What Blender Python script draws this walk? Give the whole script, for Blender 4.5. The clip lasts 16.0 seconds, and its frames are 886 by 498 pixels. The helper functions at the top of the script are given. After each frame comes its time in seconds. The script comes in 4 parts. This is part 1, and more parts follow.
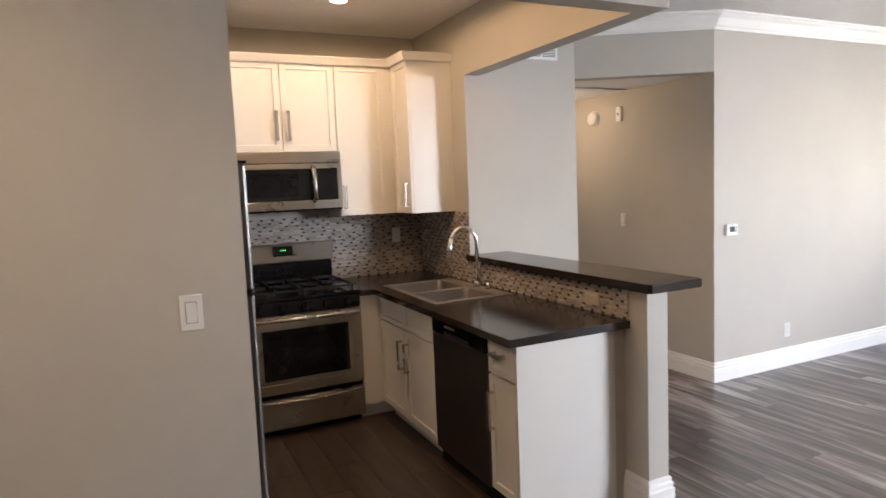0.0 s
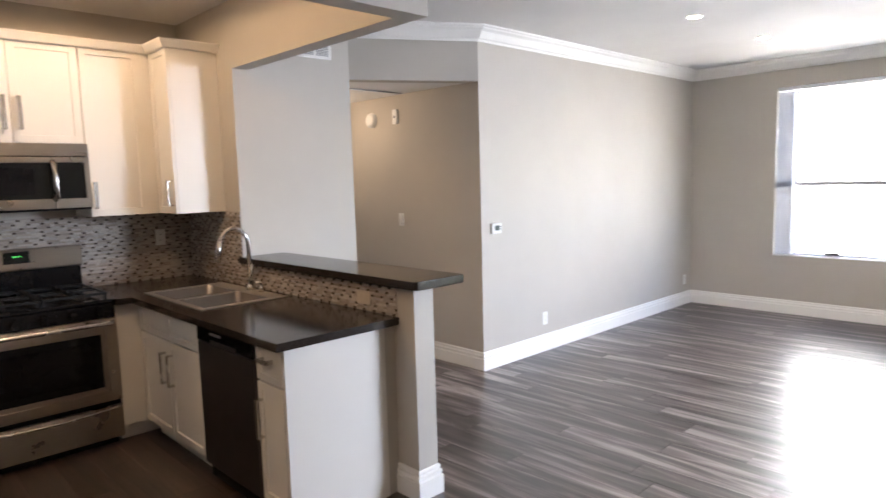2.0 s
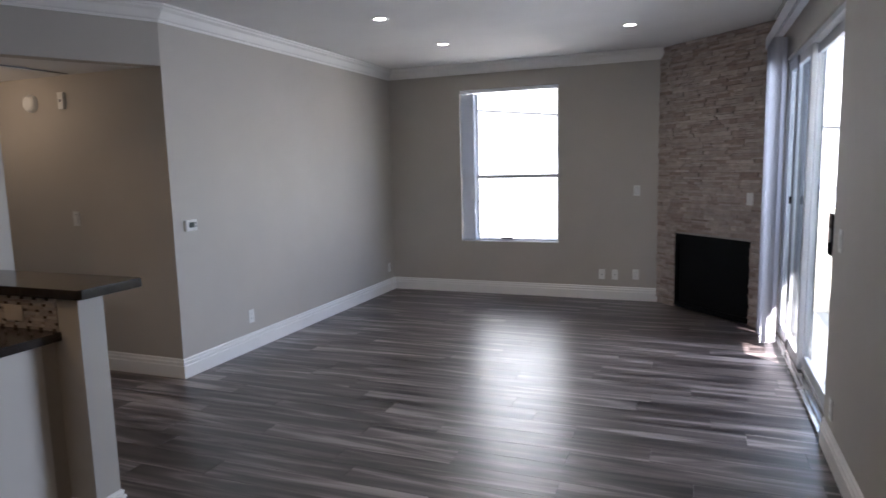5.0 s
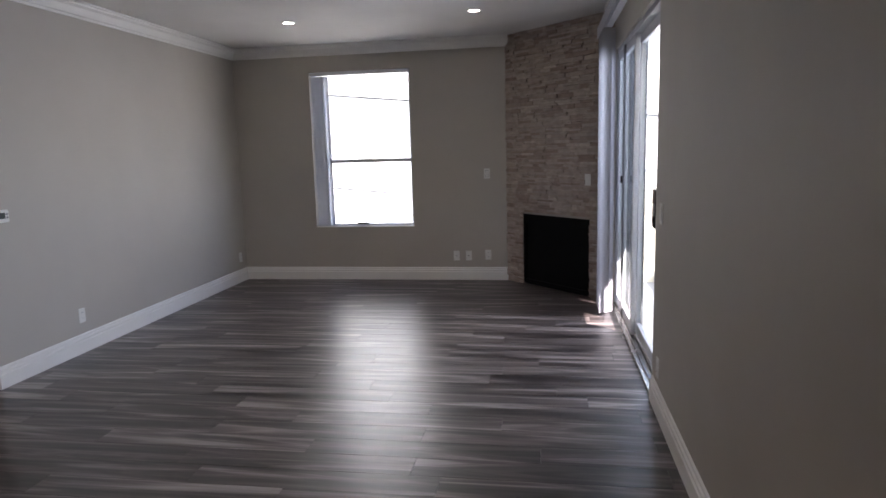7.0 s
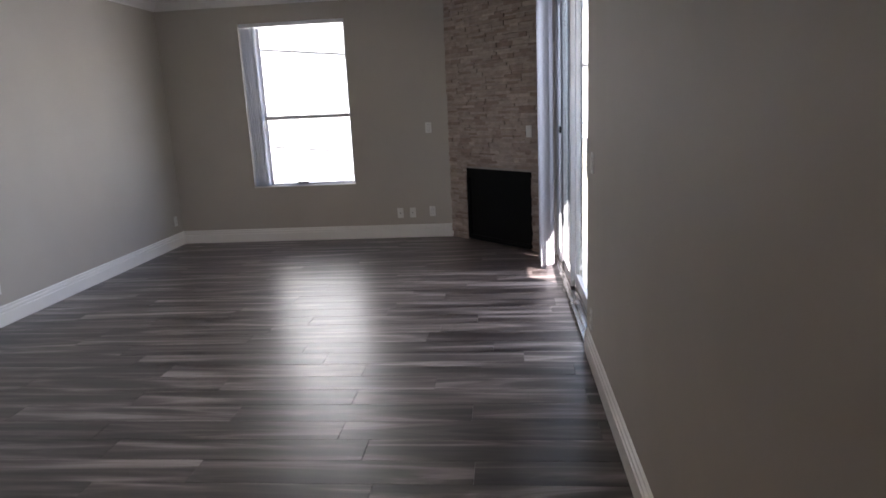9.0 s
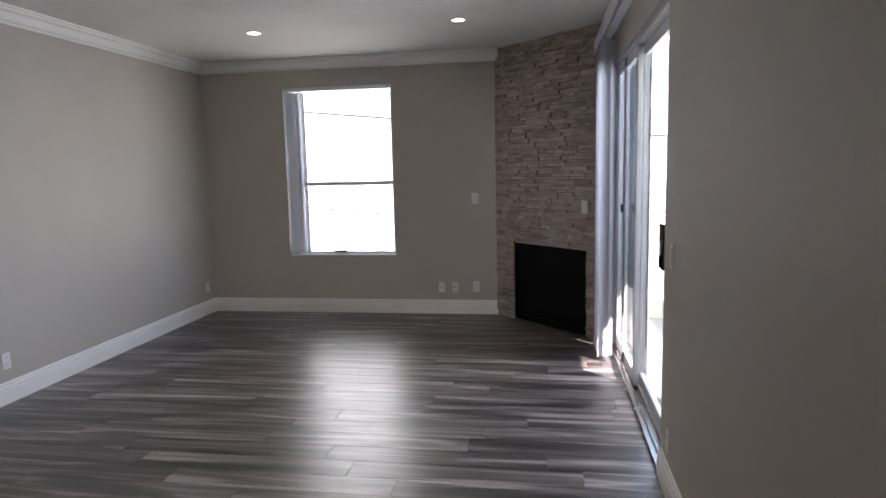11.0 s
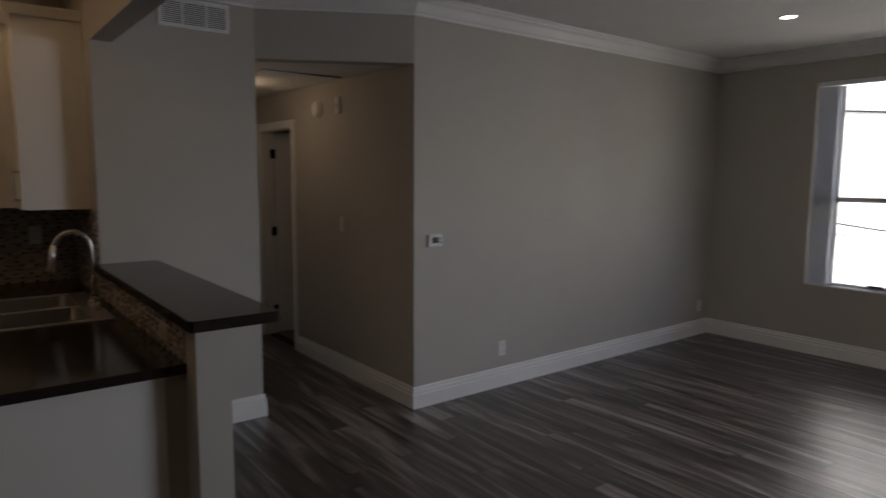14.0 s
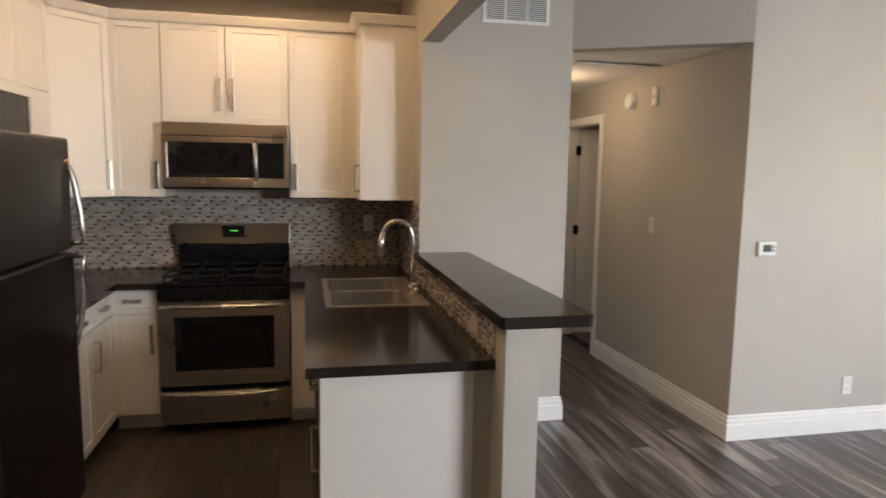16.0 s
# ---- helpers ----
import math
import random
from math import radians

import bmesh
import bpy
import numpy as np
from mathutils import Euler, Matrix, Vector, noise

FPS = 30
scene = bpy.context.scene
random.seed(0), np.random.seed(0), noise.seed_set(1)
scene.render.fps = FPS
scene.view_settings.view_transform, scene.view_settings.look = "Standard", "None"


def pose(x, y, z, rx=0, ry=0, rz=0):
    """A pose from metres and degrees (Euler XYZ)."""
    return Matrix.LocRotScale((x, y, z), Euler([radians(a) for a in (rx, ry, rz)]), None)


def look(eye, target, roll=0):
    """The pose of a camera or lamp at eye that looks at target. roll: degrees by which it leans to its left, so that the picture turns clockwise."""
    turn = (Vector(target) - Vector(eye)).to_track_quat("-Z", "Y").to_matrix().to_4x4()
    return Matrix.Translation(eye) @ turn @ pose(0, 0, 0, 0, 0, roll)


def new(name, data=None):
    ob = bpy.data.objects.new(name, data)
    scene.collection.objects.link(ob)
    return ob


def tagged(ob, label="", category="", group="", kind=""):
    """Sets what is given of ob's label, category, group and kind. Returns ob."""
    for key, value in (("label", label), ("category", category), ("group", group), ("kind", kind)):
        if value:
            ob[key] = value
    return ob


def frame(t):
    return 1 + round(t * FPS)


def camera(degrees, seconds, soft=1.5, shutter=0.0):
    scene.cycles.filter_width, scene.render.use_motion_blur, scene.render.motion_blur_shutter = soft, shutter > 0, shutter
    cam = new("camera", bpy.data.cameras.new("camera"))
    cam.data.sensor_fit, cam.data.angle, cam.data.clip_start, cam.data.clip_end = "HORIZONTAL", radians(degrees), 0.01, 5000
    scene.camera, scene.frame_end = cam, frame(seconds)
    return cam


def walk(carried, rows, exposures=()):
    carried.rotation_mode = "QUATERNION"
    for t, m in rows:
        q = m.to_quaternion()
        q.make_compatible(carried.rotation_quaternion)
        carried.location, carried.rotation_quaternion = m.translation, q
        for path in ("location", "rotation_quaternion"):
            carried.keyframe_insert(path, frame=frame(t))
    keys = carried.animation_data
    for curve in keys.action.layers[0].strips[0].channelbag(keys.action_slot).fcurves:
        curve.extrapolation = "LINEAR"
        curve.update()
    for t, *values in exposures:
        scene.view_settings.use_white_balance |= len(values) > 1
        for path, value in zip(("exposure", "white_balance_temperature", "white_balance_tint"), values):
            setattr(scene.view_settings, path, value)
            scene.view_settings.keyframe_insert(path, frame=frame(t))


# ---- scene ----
cam = camera(69.2, 16.0, 1.5, 0.5)
PATH = [
    (0, (3.474, -3.933, 1.597), (1.678, -3.075, 1.401), -2.4),
    (0.5, (3.483, -3.911, 1.592), (1.737, -2.958, 1.389), -2.1),
    (1, (3.494, -3.884, 1.595), (1.837, -2.782, 1.393), -1.8),
    (1.5, (3.501, -3.857, 1.593), (1.951, -2.612, 1.373), -1.6),
    (2, (3.523, -3.826, 1.59), (2.09, -2.448, 1.373), -1.6),
    (2.5, (3.546, -3.804, 1.594), (2.215, -2.33, 1.363), -1.6),
    (3, (3.559, -3.788, 1.594), (2.349, -2.214, 1.357), -1.7),
    (3.5, (3.584, -3.77, 1.592), (2.498, -2.107, 1.363), -1.6),
    (4, (3.586, -3.753, 1.594), (2.625, -2.016, 1.353), -1.6),
    (4.5, (3.615, -3.74, 1.591), (2.764, -1.947, 1.346), -1.6),
    (5, (3.64, -3.727, 1.588), (2.912, -1.882, 1.328), -1.4),
    (5.2, (3.634, -3.722, 1.583), (2.955, -1.859, 1.323), -1.3),
    (7.5, (3.756, -3.65, 1.542), (3.472, -1.701, 1.197), -1.8),
    (8, (3.838, -3.597, 1.539), (3.549, -1.665, 1.109), -2.2),
    (8.5, (3.836, -3.581, 1.524), (3.602, -1.655, 1.041), -3.8),
    (8.7, (3.851, -3.571, 1.504), (3.66, -1.637, 1.03), -2.8),
    (11, (3.749, -3.032, 1.589), (3.439, -1.073, 1.335), -1.3),
    (11.5, (3.829, -2.913, 1.587), (3.325, -0.998, 1.307), -2.8),
    (12, (3.702, -2.829, 1.558), (3.021, -0.969, 1.282), -1.4),
    (12.5, (3.575, -2.747, 1.563), (2.695, -0.964, 1.342), -1.4),
    (13, (3.513, -2.697, 1.593), (2.463, -1.009, 1.38), -1.4),
    (13.5, (3.534, -2.598, 1.57), (2.219, -1.104, 1.377), -0.8),
    (14, (3.545, -2.497, 1.623), (1.974, -1.28, 1.394), 0.4),
    (14.5, (3.544, -2.445, 1.604), (1.836, -1.431, 1.37), -0.4),
    (15, (3.496, -2.447, 1.596), (1.681, -1.644, 1.351), -0.2),
    (15.5, (3.368, -2.482, 1.584), (1.471, -1.888, 1.365), 0.7),
    (16, (3.295, -2.495, 1.588), (1.354, -2.076, 1.352), 0.9),
]
EXPOSURES = [
    (0, 4.15, 6850, 20), (2, 4.25, 6500, 20), (3.5, 3.5, 6200, 19), (5, 2.75, 6100, 21), (7.5, 2.4, 6450, 23), (11, 2.6, 6500, 21), (11.5, 2.3, 6500, 21), (12.5, 1.8, 6500, 22),
    (13.5, 1.4, 6650, 21), (14, 1.4, 6900, 20), (14.5, 2.8, 7150, 19), (15, 3.05, 7250, 18), (16, 3.7, 7300, 18)]
walk(cam, [(t, look(eye, target, roll)) for t, eye, target, roll in PATH], EXPOSURES)

# ---------------------------------------------------------------- light
SUN_AZ = math.atan2(0.74, -0.67)
SUN_EL = radians(45.5)
world = bpy.data.worlds.new("sky")
scene.world = world
world.use_nodes = True
wn = world.node_tree
sky = wn.nodes.new("ShaderNodeTexSky")
sky.sky_type = "NISHITA"
sky.sun_disc = False
sky.sun_elevation, sky.sun_rotation = SUN_EL, SUN_AZ
wn.links.new(sky.outputs[0], wn.nodes["Background"].inputs[0])
wn.nodes["Background"].inputs[1].default_value = 0.15
sun = new("sun", bpy.data.lights.new("sun", "SUN"))
sun.data.energy, sun.data.angle, sun.data.color = 5.0, radians(0.5), (1.0, 0.95, 0.88)
ce = math.cos(SUN_EL)
sun.matrix_world = look((8, -4, 12), (8 - 0.74 * ce, -4 + 0.67 * ce, 12 - math.sin(SUN_EL)))


def spot(name, x, y, z, watts, colour, cone=130, size=0.06, blend=0.7):
    lamp = new(name, bpy.data.lights.new(name, "SPOT"))
    lamp.data.energy, lamp.data.color, lamp.data.spot_size = watts, colour, radians(cone)
    lamp.data.spot_blend, lamp.data.shadow_soft_size = blend, size
    lamp.matrix_world = look((x, y, z), (x, y + 0.0001, 0))
    return lamp


CEIL = 2.77
WARM = (1.0, 0.68, 0.37)
COOL = (1.0, 0.93, 0.84)
DOWNLIGHTS = [(1.235, 1.11), (1.285, 2.38), (3.066, 2.33)]
KITCHEN_LIGHT = (-0.50, -2.68)
KITCHEN_LIGHT_2 = (0.35, -3.0)
ENTRY_FILL = (2.45, -4.75)
HALL_LIGHT = (-1.5, -0.68)
for lx, ly in DOWNLIGHTS:
    spot("downlight_beam", lx, ly, CEIL - 0.03, 1.6, COOL, 120)
spot("kitchen_beam", *KITCHEN_LIGHT, CEIL - 0.03, 0.58, WARM, 178, blend=0.15)
spot("kitchen_beam", *KITCHEN_LIGHT_2, CEIL - 0.03, 2.35, WARM, 178, blend=0.15)
# added fill lamp, out of view, that brightens the entry wall
spot("entry_beam", *ENTRY_FILL, CEIL - 0.03, 3.6, (1.0, 0.77, 0.50), 165)
# daylight that enters through the open side of the balcony
area = new("balcony_daylight", bpy.data.lights.new("balcony_daylight", "AREA"))
area.data.shape, area.data.size, area.data.size_y, area.data.energy, area.data.color = "RECTANGLE", 2.3, 1.15, 31, (0.76, 0.88, 1.0)
area.matrix_world = look((5.86, 2.6, 2.08), (4.86, 2.6, 2.08))
bulb = new("hall_bulb", bpy.data.lights.new("hall_bulb", "POINT"))
bulb.data.energy, bulb.data.color, bulb.data.shadow_soft_size = 0.55, (1.0, 0.78, 0.52), 0.08
bulb.location = (*HALL_LIGHT, 2.16)

# ---------------------------------------------------------------- materials


class Mat:
    """A small wrapper round a node material."""

    def __init__(self, name, colour, rough=0.5, metal=0.0, spec=0.5):
        self.m = bpy.data.materials.new(name)
        self.m.use_nodes = True
        self.t = self.m.node_tree
        self.b = self.t.nodes["Principled BSDF"]
        self.b.inputs["Base Color"].default_value = (*colour, 1)
        self.b.inputs["Roughness"].default_value = rough
        self.b.inputs["Metallic"].default_value = metal
        self.b.inputs["Specular IOR Level"].default_value = spec

    def node(self, kind, **inputs):
        n = self.t.nodes.new(kind)
        for k, v in inputs.items():
            n.inputs[k.replace("_", " ")].default_value = v
        return n

    def link(self, a, b):
        self.t.links.new(a, b)

    def place(self, scale=(1, 1, 1), shift=None, source="Position"):
        g = self.t.nodes.new("ShaderNodeNewGeometry")
        mp = self.t.nodes.new("ShaderNodeMapping")
        mp.inputs["Scale"].default_value = scale
        self.link(g.outputs["Position"], mp.inputs["Vector"])
        if shift is not None:
            self.link(shift, mp.inputs["Location"])
        return mp.outputs["Vector"]

    def noise(self, vec, scale, detail=4, rough=0.55, twist=0.0):
        n = self.node("ShaderNodeTexNoise", Scale=scale, Detail=detail, Roughness=rough, Distortion=twist)
        self.link(vec, n.inputs["Vector"])
        return n.outputs["Fac"]

    def ramp(self, fac, *stops):
        r = self.t.nodes.new("ShaderNodeValToRGB")
        e = r.color_ramp.elements
        while len(e) < len(stops):
            e.new(0.5)
        for el, (p, c) in zip(e, stops):
            el.position, el.color = p, (*c, 1)
        self.link(fac, r.inputs["Fac"])
        return r.outputs["Color"]

    def mix(self, fac, a, b, mode="MIX"):
        x = self.t.nodes.new("ShaderNodeMix")
        x.data_type, x.blend_type = "RGBA", mode
        if isinstance(fac, float):
            x.inputs[0].default_value = fac
        else:
            self.link(fac, x.inputs[0])
        self.link(a, x.inputs[6])
        self.link(b, x.inputs[7])
        return x.outputs[2]

    def bump(self, height, strength, dist):
        bp = self.node("ShaderNodeBump", Strength=strength, Distance=dist)
        self.link(height, bp.inputs["Height"])
        self.link(bp.outputs[0], self.b.inputs["Normal"])

    def colour(self, out):
        self.link(out, self.b.inputs["Base Color"])

    def roughness(self, fac, lo, hi):
        r = self.node("ShaderNodeMapRange", To_Min=lo, To_Max=hi)
        self.link(fac, r.inputs[0])
        self.link(r.outputs[0], self.b.inputs["Roughness"])


def paint(name, colour, rough=0.6, bump=0.15, grain=220, vary=0.04):
    m = Mat(name, colour, rough)
    v = m.place()
    big = m.noise(v, 1.3, 3)
    lo = tuple(c * (1 - vary) for c in colour)
    hi = tuple(min(1, c * (1 + vary)) for c in colour)
    m.colour(m.ramp(big, (0.3, lo), (0.7, hi)))
    m.roughness(m.noise(v, 5), rough - 0.06, rough + 0.08)
    if bump:
        m.bump(m.noise(v, grain, 2), bump, 0.002)
    return m.m


def metal(name, colour, rough, stretch=(4, 4, 300), bump=0.04, brushed=0.0):
    m = Mat(name, colour, rough, 1.0)
    v = m.place(stretch)
    n = m.noise(v, 3, 4)
    m.colour(m.ramp(n, (0.2, tuple(c * 0.88 for c in colour)), (0.8, tuple(min(1, c * 1.08) for c in colour))))
    m.roughness(m.noise(m.place(), 6), rough - 0.05, rough + 0.07)
    if bump:
        m.bump(n, bump, 0.001)
    if brushed:
        tan = m.t.nodes.new("ShaderNodeTangent")
        tan.direction_type, tan.axis = "RADIAL", "Z"
        m.link(tan.outputs[0], m.b.inputs["Tangent"])
        m.b.inputs["Anisotropic"].default_value = brushed
        m.b.inputs["Anisotropic Rotation"].default_value = 0.25
    return m.m


def plain(name, colour, rough=0.4, metallic=0.0, glow=0.0, spec=0.5):
    m = Mat(name, colour, rough, metallic, spec)
    n = m.noise(m.place(), 9, 3)
    m.colour(m.ramp(n, (0.3, tuple(c * 0.93 for c in colour)), (0.7, tuple(min(1, c * 1.05) for c in colour))))
    if glow:
        m.b.inputs["Emission Color"].default_value = (*colour, 1)
        m.b.inputs["Emission Strength"].default_value = glow
    return m.m


def wood_floor(name, shades):
    m = Mat(name, (0.2, 0.18, 0.17), 0.35, 0.0, 1.0)
    info = m.t.nodes.new("ShaderNodeObjectInfo")
    isl = m.t.nodes.new("ShaderNodeNewGeometry")
    add = m.node("ShaderNodeMath")
    m.link(info.outputs["Random"], add.inputs[0])
    m.link(isl.outputs["Random Per Island"], add.inputs[1])
    comb = m.t.nodes.new("ShaderNodeCombineXYZ")
    sc = m.node("ShaderNodeMath")
    sc.operation = "MULTIPLY"
    m.link(add.outputs[0], sc.inputs[0])
    sc.inputs[1].default_value = 37.0
    for k in range(3):
        m.link(sc.outputs[0], comb.inputs[k])
    streak = m.noise(m.place((0.42, 5.5, 1), comb.outputs[0]), 1.7, 4, 0.55, 1.1)
    fine = m.noise(m.place((2.0, 60.0, 1), comb.outputs[0]), 2.0, 4, 0.6)
    base = m.ramp(streak, *zip((0.36, 0.47, 0.55, 0.66), shades))
    grain = m.ramp(fine, (0.3, (0.72, 0.70, 0.69)), (0.7, (1.12, 1.12, 1.12)))
    tone_src = m.node("ShaderNodeMath")
    tone_src.operation = "FRACT"
    m.link(sc.outputs[0], tone_src.inputs[0])
    tone = m.ramp(tone_src.outputs[0], (0.0, (0.80, 0.78, 0.78)), (1.0, (1.15, 1.14, 1.13)))
    m.colour(m.mix(1.0, m.mix(1.0, base, grain, "MULTIPLY"), tone, "MULTIPLY"))
    m.roughness(m.noise(m.place((1, 4, 1)), 3, 4), 0.28, 0.40)
    m.bump(fine, 0.12, 0.001)
    return m.m


def stone():
    m = Mat("ledger_stone", (0.3, 0.25, 0.22), 0.8)
    info = m.t.nodes.new("ShaderNodeObjectInfo")
    isl = m.t.nodes.new("ShaderNodeNewGeometry")
    add = m.node("ShaderNodeMath")
    m.link(info.outputs["Random"], add.inputs[0])
    m.link(isl.outputs["Random Per Island"], add.inputs[1])
    fr = m.node("ShaderNodeMath")
    fr.operation = "FRACT"
    m.link(add.outputs[0], fr.inputs[0])
    v = m.place((1, 1, 2.2))
    c = m.ramp(fr.outputs[0], (0.0, (0.30, 0.23, 0.195)), (0.3, (0.42, 0.35, 0.305)), (0.6, (0.49, 0.42, 0.375)), (0.85, (0.38, 0.325, 0.29)), (1.0, (0.58, 0.51, 0.455)))
    s = m.ramp(m.noise(v, 14, 5), (0.25, (0.72, 0.70, 0.68)), (0.75, (1.15, 1.13, 1.1)))
    m.colour(m.mix(1.0, c, s, "MULTIPLY"))
    m.bump(m.noise(v, 40, 6), 0.6, 0.008)
    return m.m


def mosaic():
    m = Mat("glass_stone_mosaic", (0.4, 0.33, 0.28), 0.25)
    isl = m.t.nodes.new("ShaderNodeNewGeometry")
    info = m.t.nodes.new("ShaderNodeObjectInfo")
    add = m.node("ShaderNodeMath")
    m.link(info.outputs["Random"], add.inputs[0])
    m.link(isl.outputs["Random Per Island"], add.inputs[1])
    pick = m.node("ShaderNodeMath")
    pick.operation = "FRACT"
    m.link(add.outputs[0], pick.inputs[0])
    r = m.t.nodes.new("ShaderNodeValToRGB")
    r.color_ramp.interpolation = "CONSTANT"
    e = r.color_ramp.elements
    stops = [(0.0, (0.34, 0.29, 0.255)), (0.25, (0.43, 0.375, 0.33)), (0.5, (0.37, 0.335, 0.31)), (0.75, (0.47, 0.415, 0.37))]
    while len(e) < len(stops):
        e.new(0.5)
    for el, (p, c) in zip(e, stops):
        el.position, el.color = p, (*c, 1)
    m.link(pick.outputs[0], r.inputs[0])
    s = m.ramp(m.noise(m.place(), 60, 4), (0.3, (0.85, 0.85, 0.85)), (0.7, (1.1, 1.1, 1.1)))
    m.colour(m.mix(1.0, r.outputs[0], s, "MULTIPLY"))
    m.roughness(pick.outputs[0], 0.12, 0.4)
    return m.m


def quartz():
    m = Mat("dark_brown_quartz", (0.03, 0.022, 0.018), 0.16, 0.0, 0.38)
    v = m.place()
    spk = m.ramp(m.noise(v, 420, 2), (0.45, (0.020, 0.0145, 0.012)), (0.62, (0.036, 0.027, 0.023)), (0.75, (0.085, 0.070, 0.062)))
    m.colour(spk)
    m.roughness(m.noise(v, 4), 0.11, 0.19)
    return m.m


def glass(name, tint=(0.95, 0.98, 0.97)):
    m = bpy.data.materials.new(name)
    m.use_nodes = True
    t = m.node_tree
    t.nodes.remove(t.nodes["Principled BSDF"])
    tr = t.nodes.new("ShaderNodeBsdfTransparent")
    tr.inputs[0].default_value = (*tint, 1)
    gl = t.nodes.new("ShaderNodeBsdfGlossy")
    gl.inputs["Roughness"].default_value = 0.01
    lw = t.nodes.new("ShaderNodeLayerWeight")
    pw = t.nodes.new("ShaderNodeMath")
    pw.operation = "POWER"
    pw.inputs[1].default_value = 6.0
    fr = t.nodes.new("ShaderNodeMath")
    fr.operation = "MULTIPLY_ADD"
    fr.inputs[1].default_value, fr.inputs[2].default_value = 0.5, 0.03
    t.links.new(lw.outputs["Facing"], pw.inputs[0])
    t.links.new(pw.outputs[0], fr.inputs[0])
    mx = t.nodes.new("ShaderNodeMixShader")
    t.links.new(fr.outputs[0], mx.inputs[0])
    t.links.new(tr.outputs[0], mx.inputs[1])
    t.links.new(gl.outputs[0], mx.inputs[2])
    t.links.new(mx.outputs[0], t.nodes["Material Output"].inputs[0])
    return m


WALL = paint("greige_wall_paint", (0.50, 0.465, 0.413), 0.6)
CEILING = paint("white_ceiling_paint", (0.78, 0.77, 0.75), 0.8, 0.3, 120)
TRIM = paint("white_trim_paint", (0.87, 0.86, 0.83), 0.3, 0.05)
CABINET = paint("white_cabinet_paint", (0.78, 0.75, 0.70), 0.32, 0.04, 300, 0.02)
FLOOR = wood_floor("grey_vinyl_plank", ((0.027, 0.021, 0.020), (0.070, 0.056, 0.053), (0.145, 0.122, 0.116), (0.36, 0.32, 0.305)))
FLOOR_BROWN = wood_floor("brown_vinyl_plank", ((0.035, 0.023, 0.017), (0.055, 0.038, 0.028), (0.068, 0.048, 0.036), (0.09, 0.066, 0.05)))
STONE = stone()
MOSAIC = mosaic()
GROUT = paint("grey_grout", (0.40, 0.355, 0.32), 0.85)
QUARTZ = quartz()
STEEL = metal("brushed_stainless", (0.44, 0.39, 0.335), 0.28, (3, 3, 260), 0.0, 0.5)
# one stainless sink: bowl shade and rim brightness are put into two colours
SHADED_BOWL_STEEL = metal("shaded_bowl_stainless", (0.36, 0.315, 0.275), 0.3, (3, 260, 3), 0.02)
LIT_SINK_STEEL = metal("lit_sink_stainless", (0.72, 0.65, 0.57), 0.36, (3, 260, 3), 0.02)
STEEL_H = metal("satin_nickel", (0.62, 0.60, 0.57), 0.25, (60, 60, 60), 0.0)
DARK_STEEL = metal("black_stainless", (0.15, 0.13, 0.125), 0.36, (220, 3, 3))
FRIDGE_BLACK = plain("black_textured_steel", (0.018, 0.017, 0.017), 0.42)
BLACK = plain("black_enamel", (0.008, 0.008, 0.009), 0.09, spec=0.3)
IRON = plain("cast_iron", (0.012, 0.012, 0.012), 0.4, spec=0.25)
SOOT = plain("sooty_black", (0.005, 0.005, 0.005), 0.7, spec=0.12)
BEIGE = plain("beige_plastic", (0.52, 0.46, 0.39), 0.4)
BLACK_GLASS = plain("black_glass", (0.008, 0.009, 0.010), 0.06)
PLASTIC = plain("white_plastic", (0.80, 0.80, 0.77), 0.35)
GREY_PLASTIC = plain("grey_plastic", (0.22, 0.22, 0.23), 0.4)
LCD = plain("lcd_grey_green", (0.10, 0.12, 0.11), 0.25)
DARK_TILE = plain("dark_brown_glass_tile", (0.085, 0.064, 0.054), 0.16)
FRIDGE_STEEL = metal("dark_stainless", (0.13, 0.12, 0.115), 0.32, (3, 3, 200))
GREEN_LED = plain("green_led", (0.05, 0.9, 0.12), 0.4, 0.0, 0.08)
LAMP_ON = plain("lamp_diffuser", (1.0, 0.93, 0.82), 0.4, 0.0, 6.0)
LAMP_WARM = plain("warm_lamp_diffuser", (1.0, 0.80, 0.52), 0.4, 0.0, 6.0)
ALU = plain("white_aluminium", (0.56, 0.57, 0.59), 0.42)
VINYL = plain("white_vinyl_frame", (0.76, 0.77, 0.80), 0.35)
GLASS = glass("window_glass")
# mesh tint, darkened to carry the dim reflection in the far pane
SCREEN_REFLECTION = glass("screen_reflection_tint", (0.13, 0.14, 0.16))
STUCCO = paint("white_stucco", (0.86, 0.85, 0.82), 0.9, 0.6, 90)
CREAM = paint("cream_stucco", (0.56, 0.52, 0.43), 0.9, 0.6, 90)
DECK = paint("grey_balcony_coating", (0.20, 0.205, 0.215), 0.8, 0.5, 60, 0.1)
SOIL = paint("pale_ground", (0.38, 0.36, 0.33), 0.9, 0.4, 8, 0.12)
WIRE = plain("black_cable", (0.02, 0.02, 0.02), 0.6)
POLE = plain("weathered_pole", (0.50, 0.49, 0.48), 0.8)
ROOFING = paint("blue_grey_roofing", (0.30, 0.32, 0.35), 0.8, 0.4, 12, 0.1)
BLUE_PANE = plain("blue_reflecting_pane", (0.06, 0.13, 0.24), 0.1)


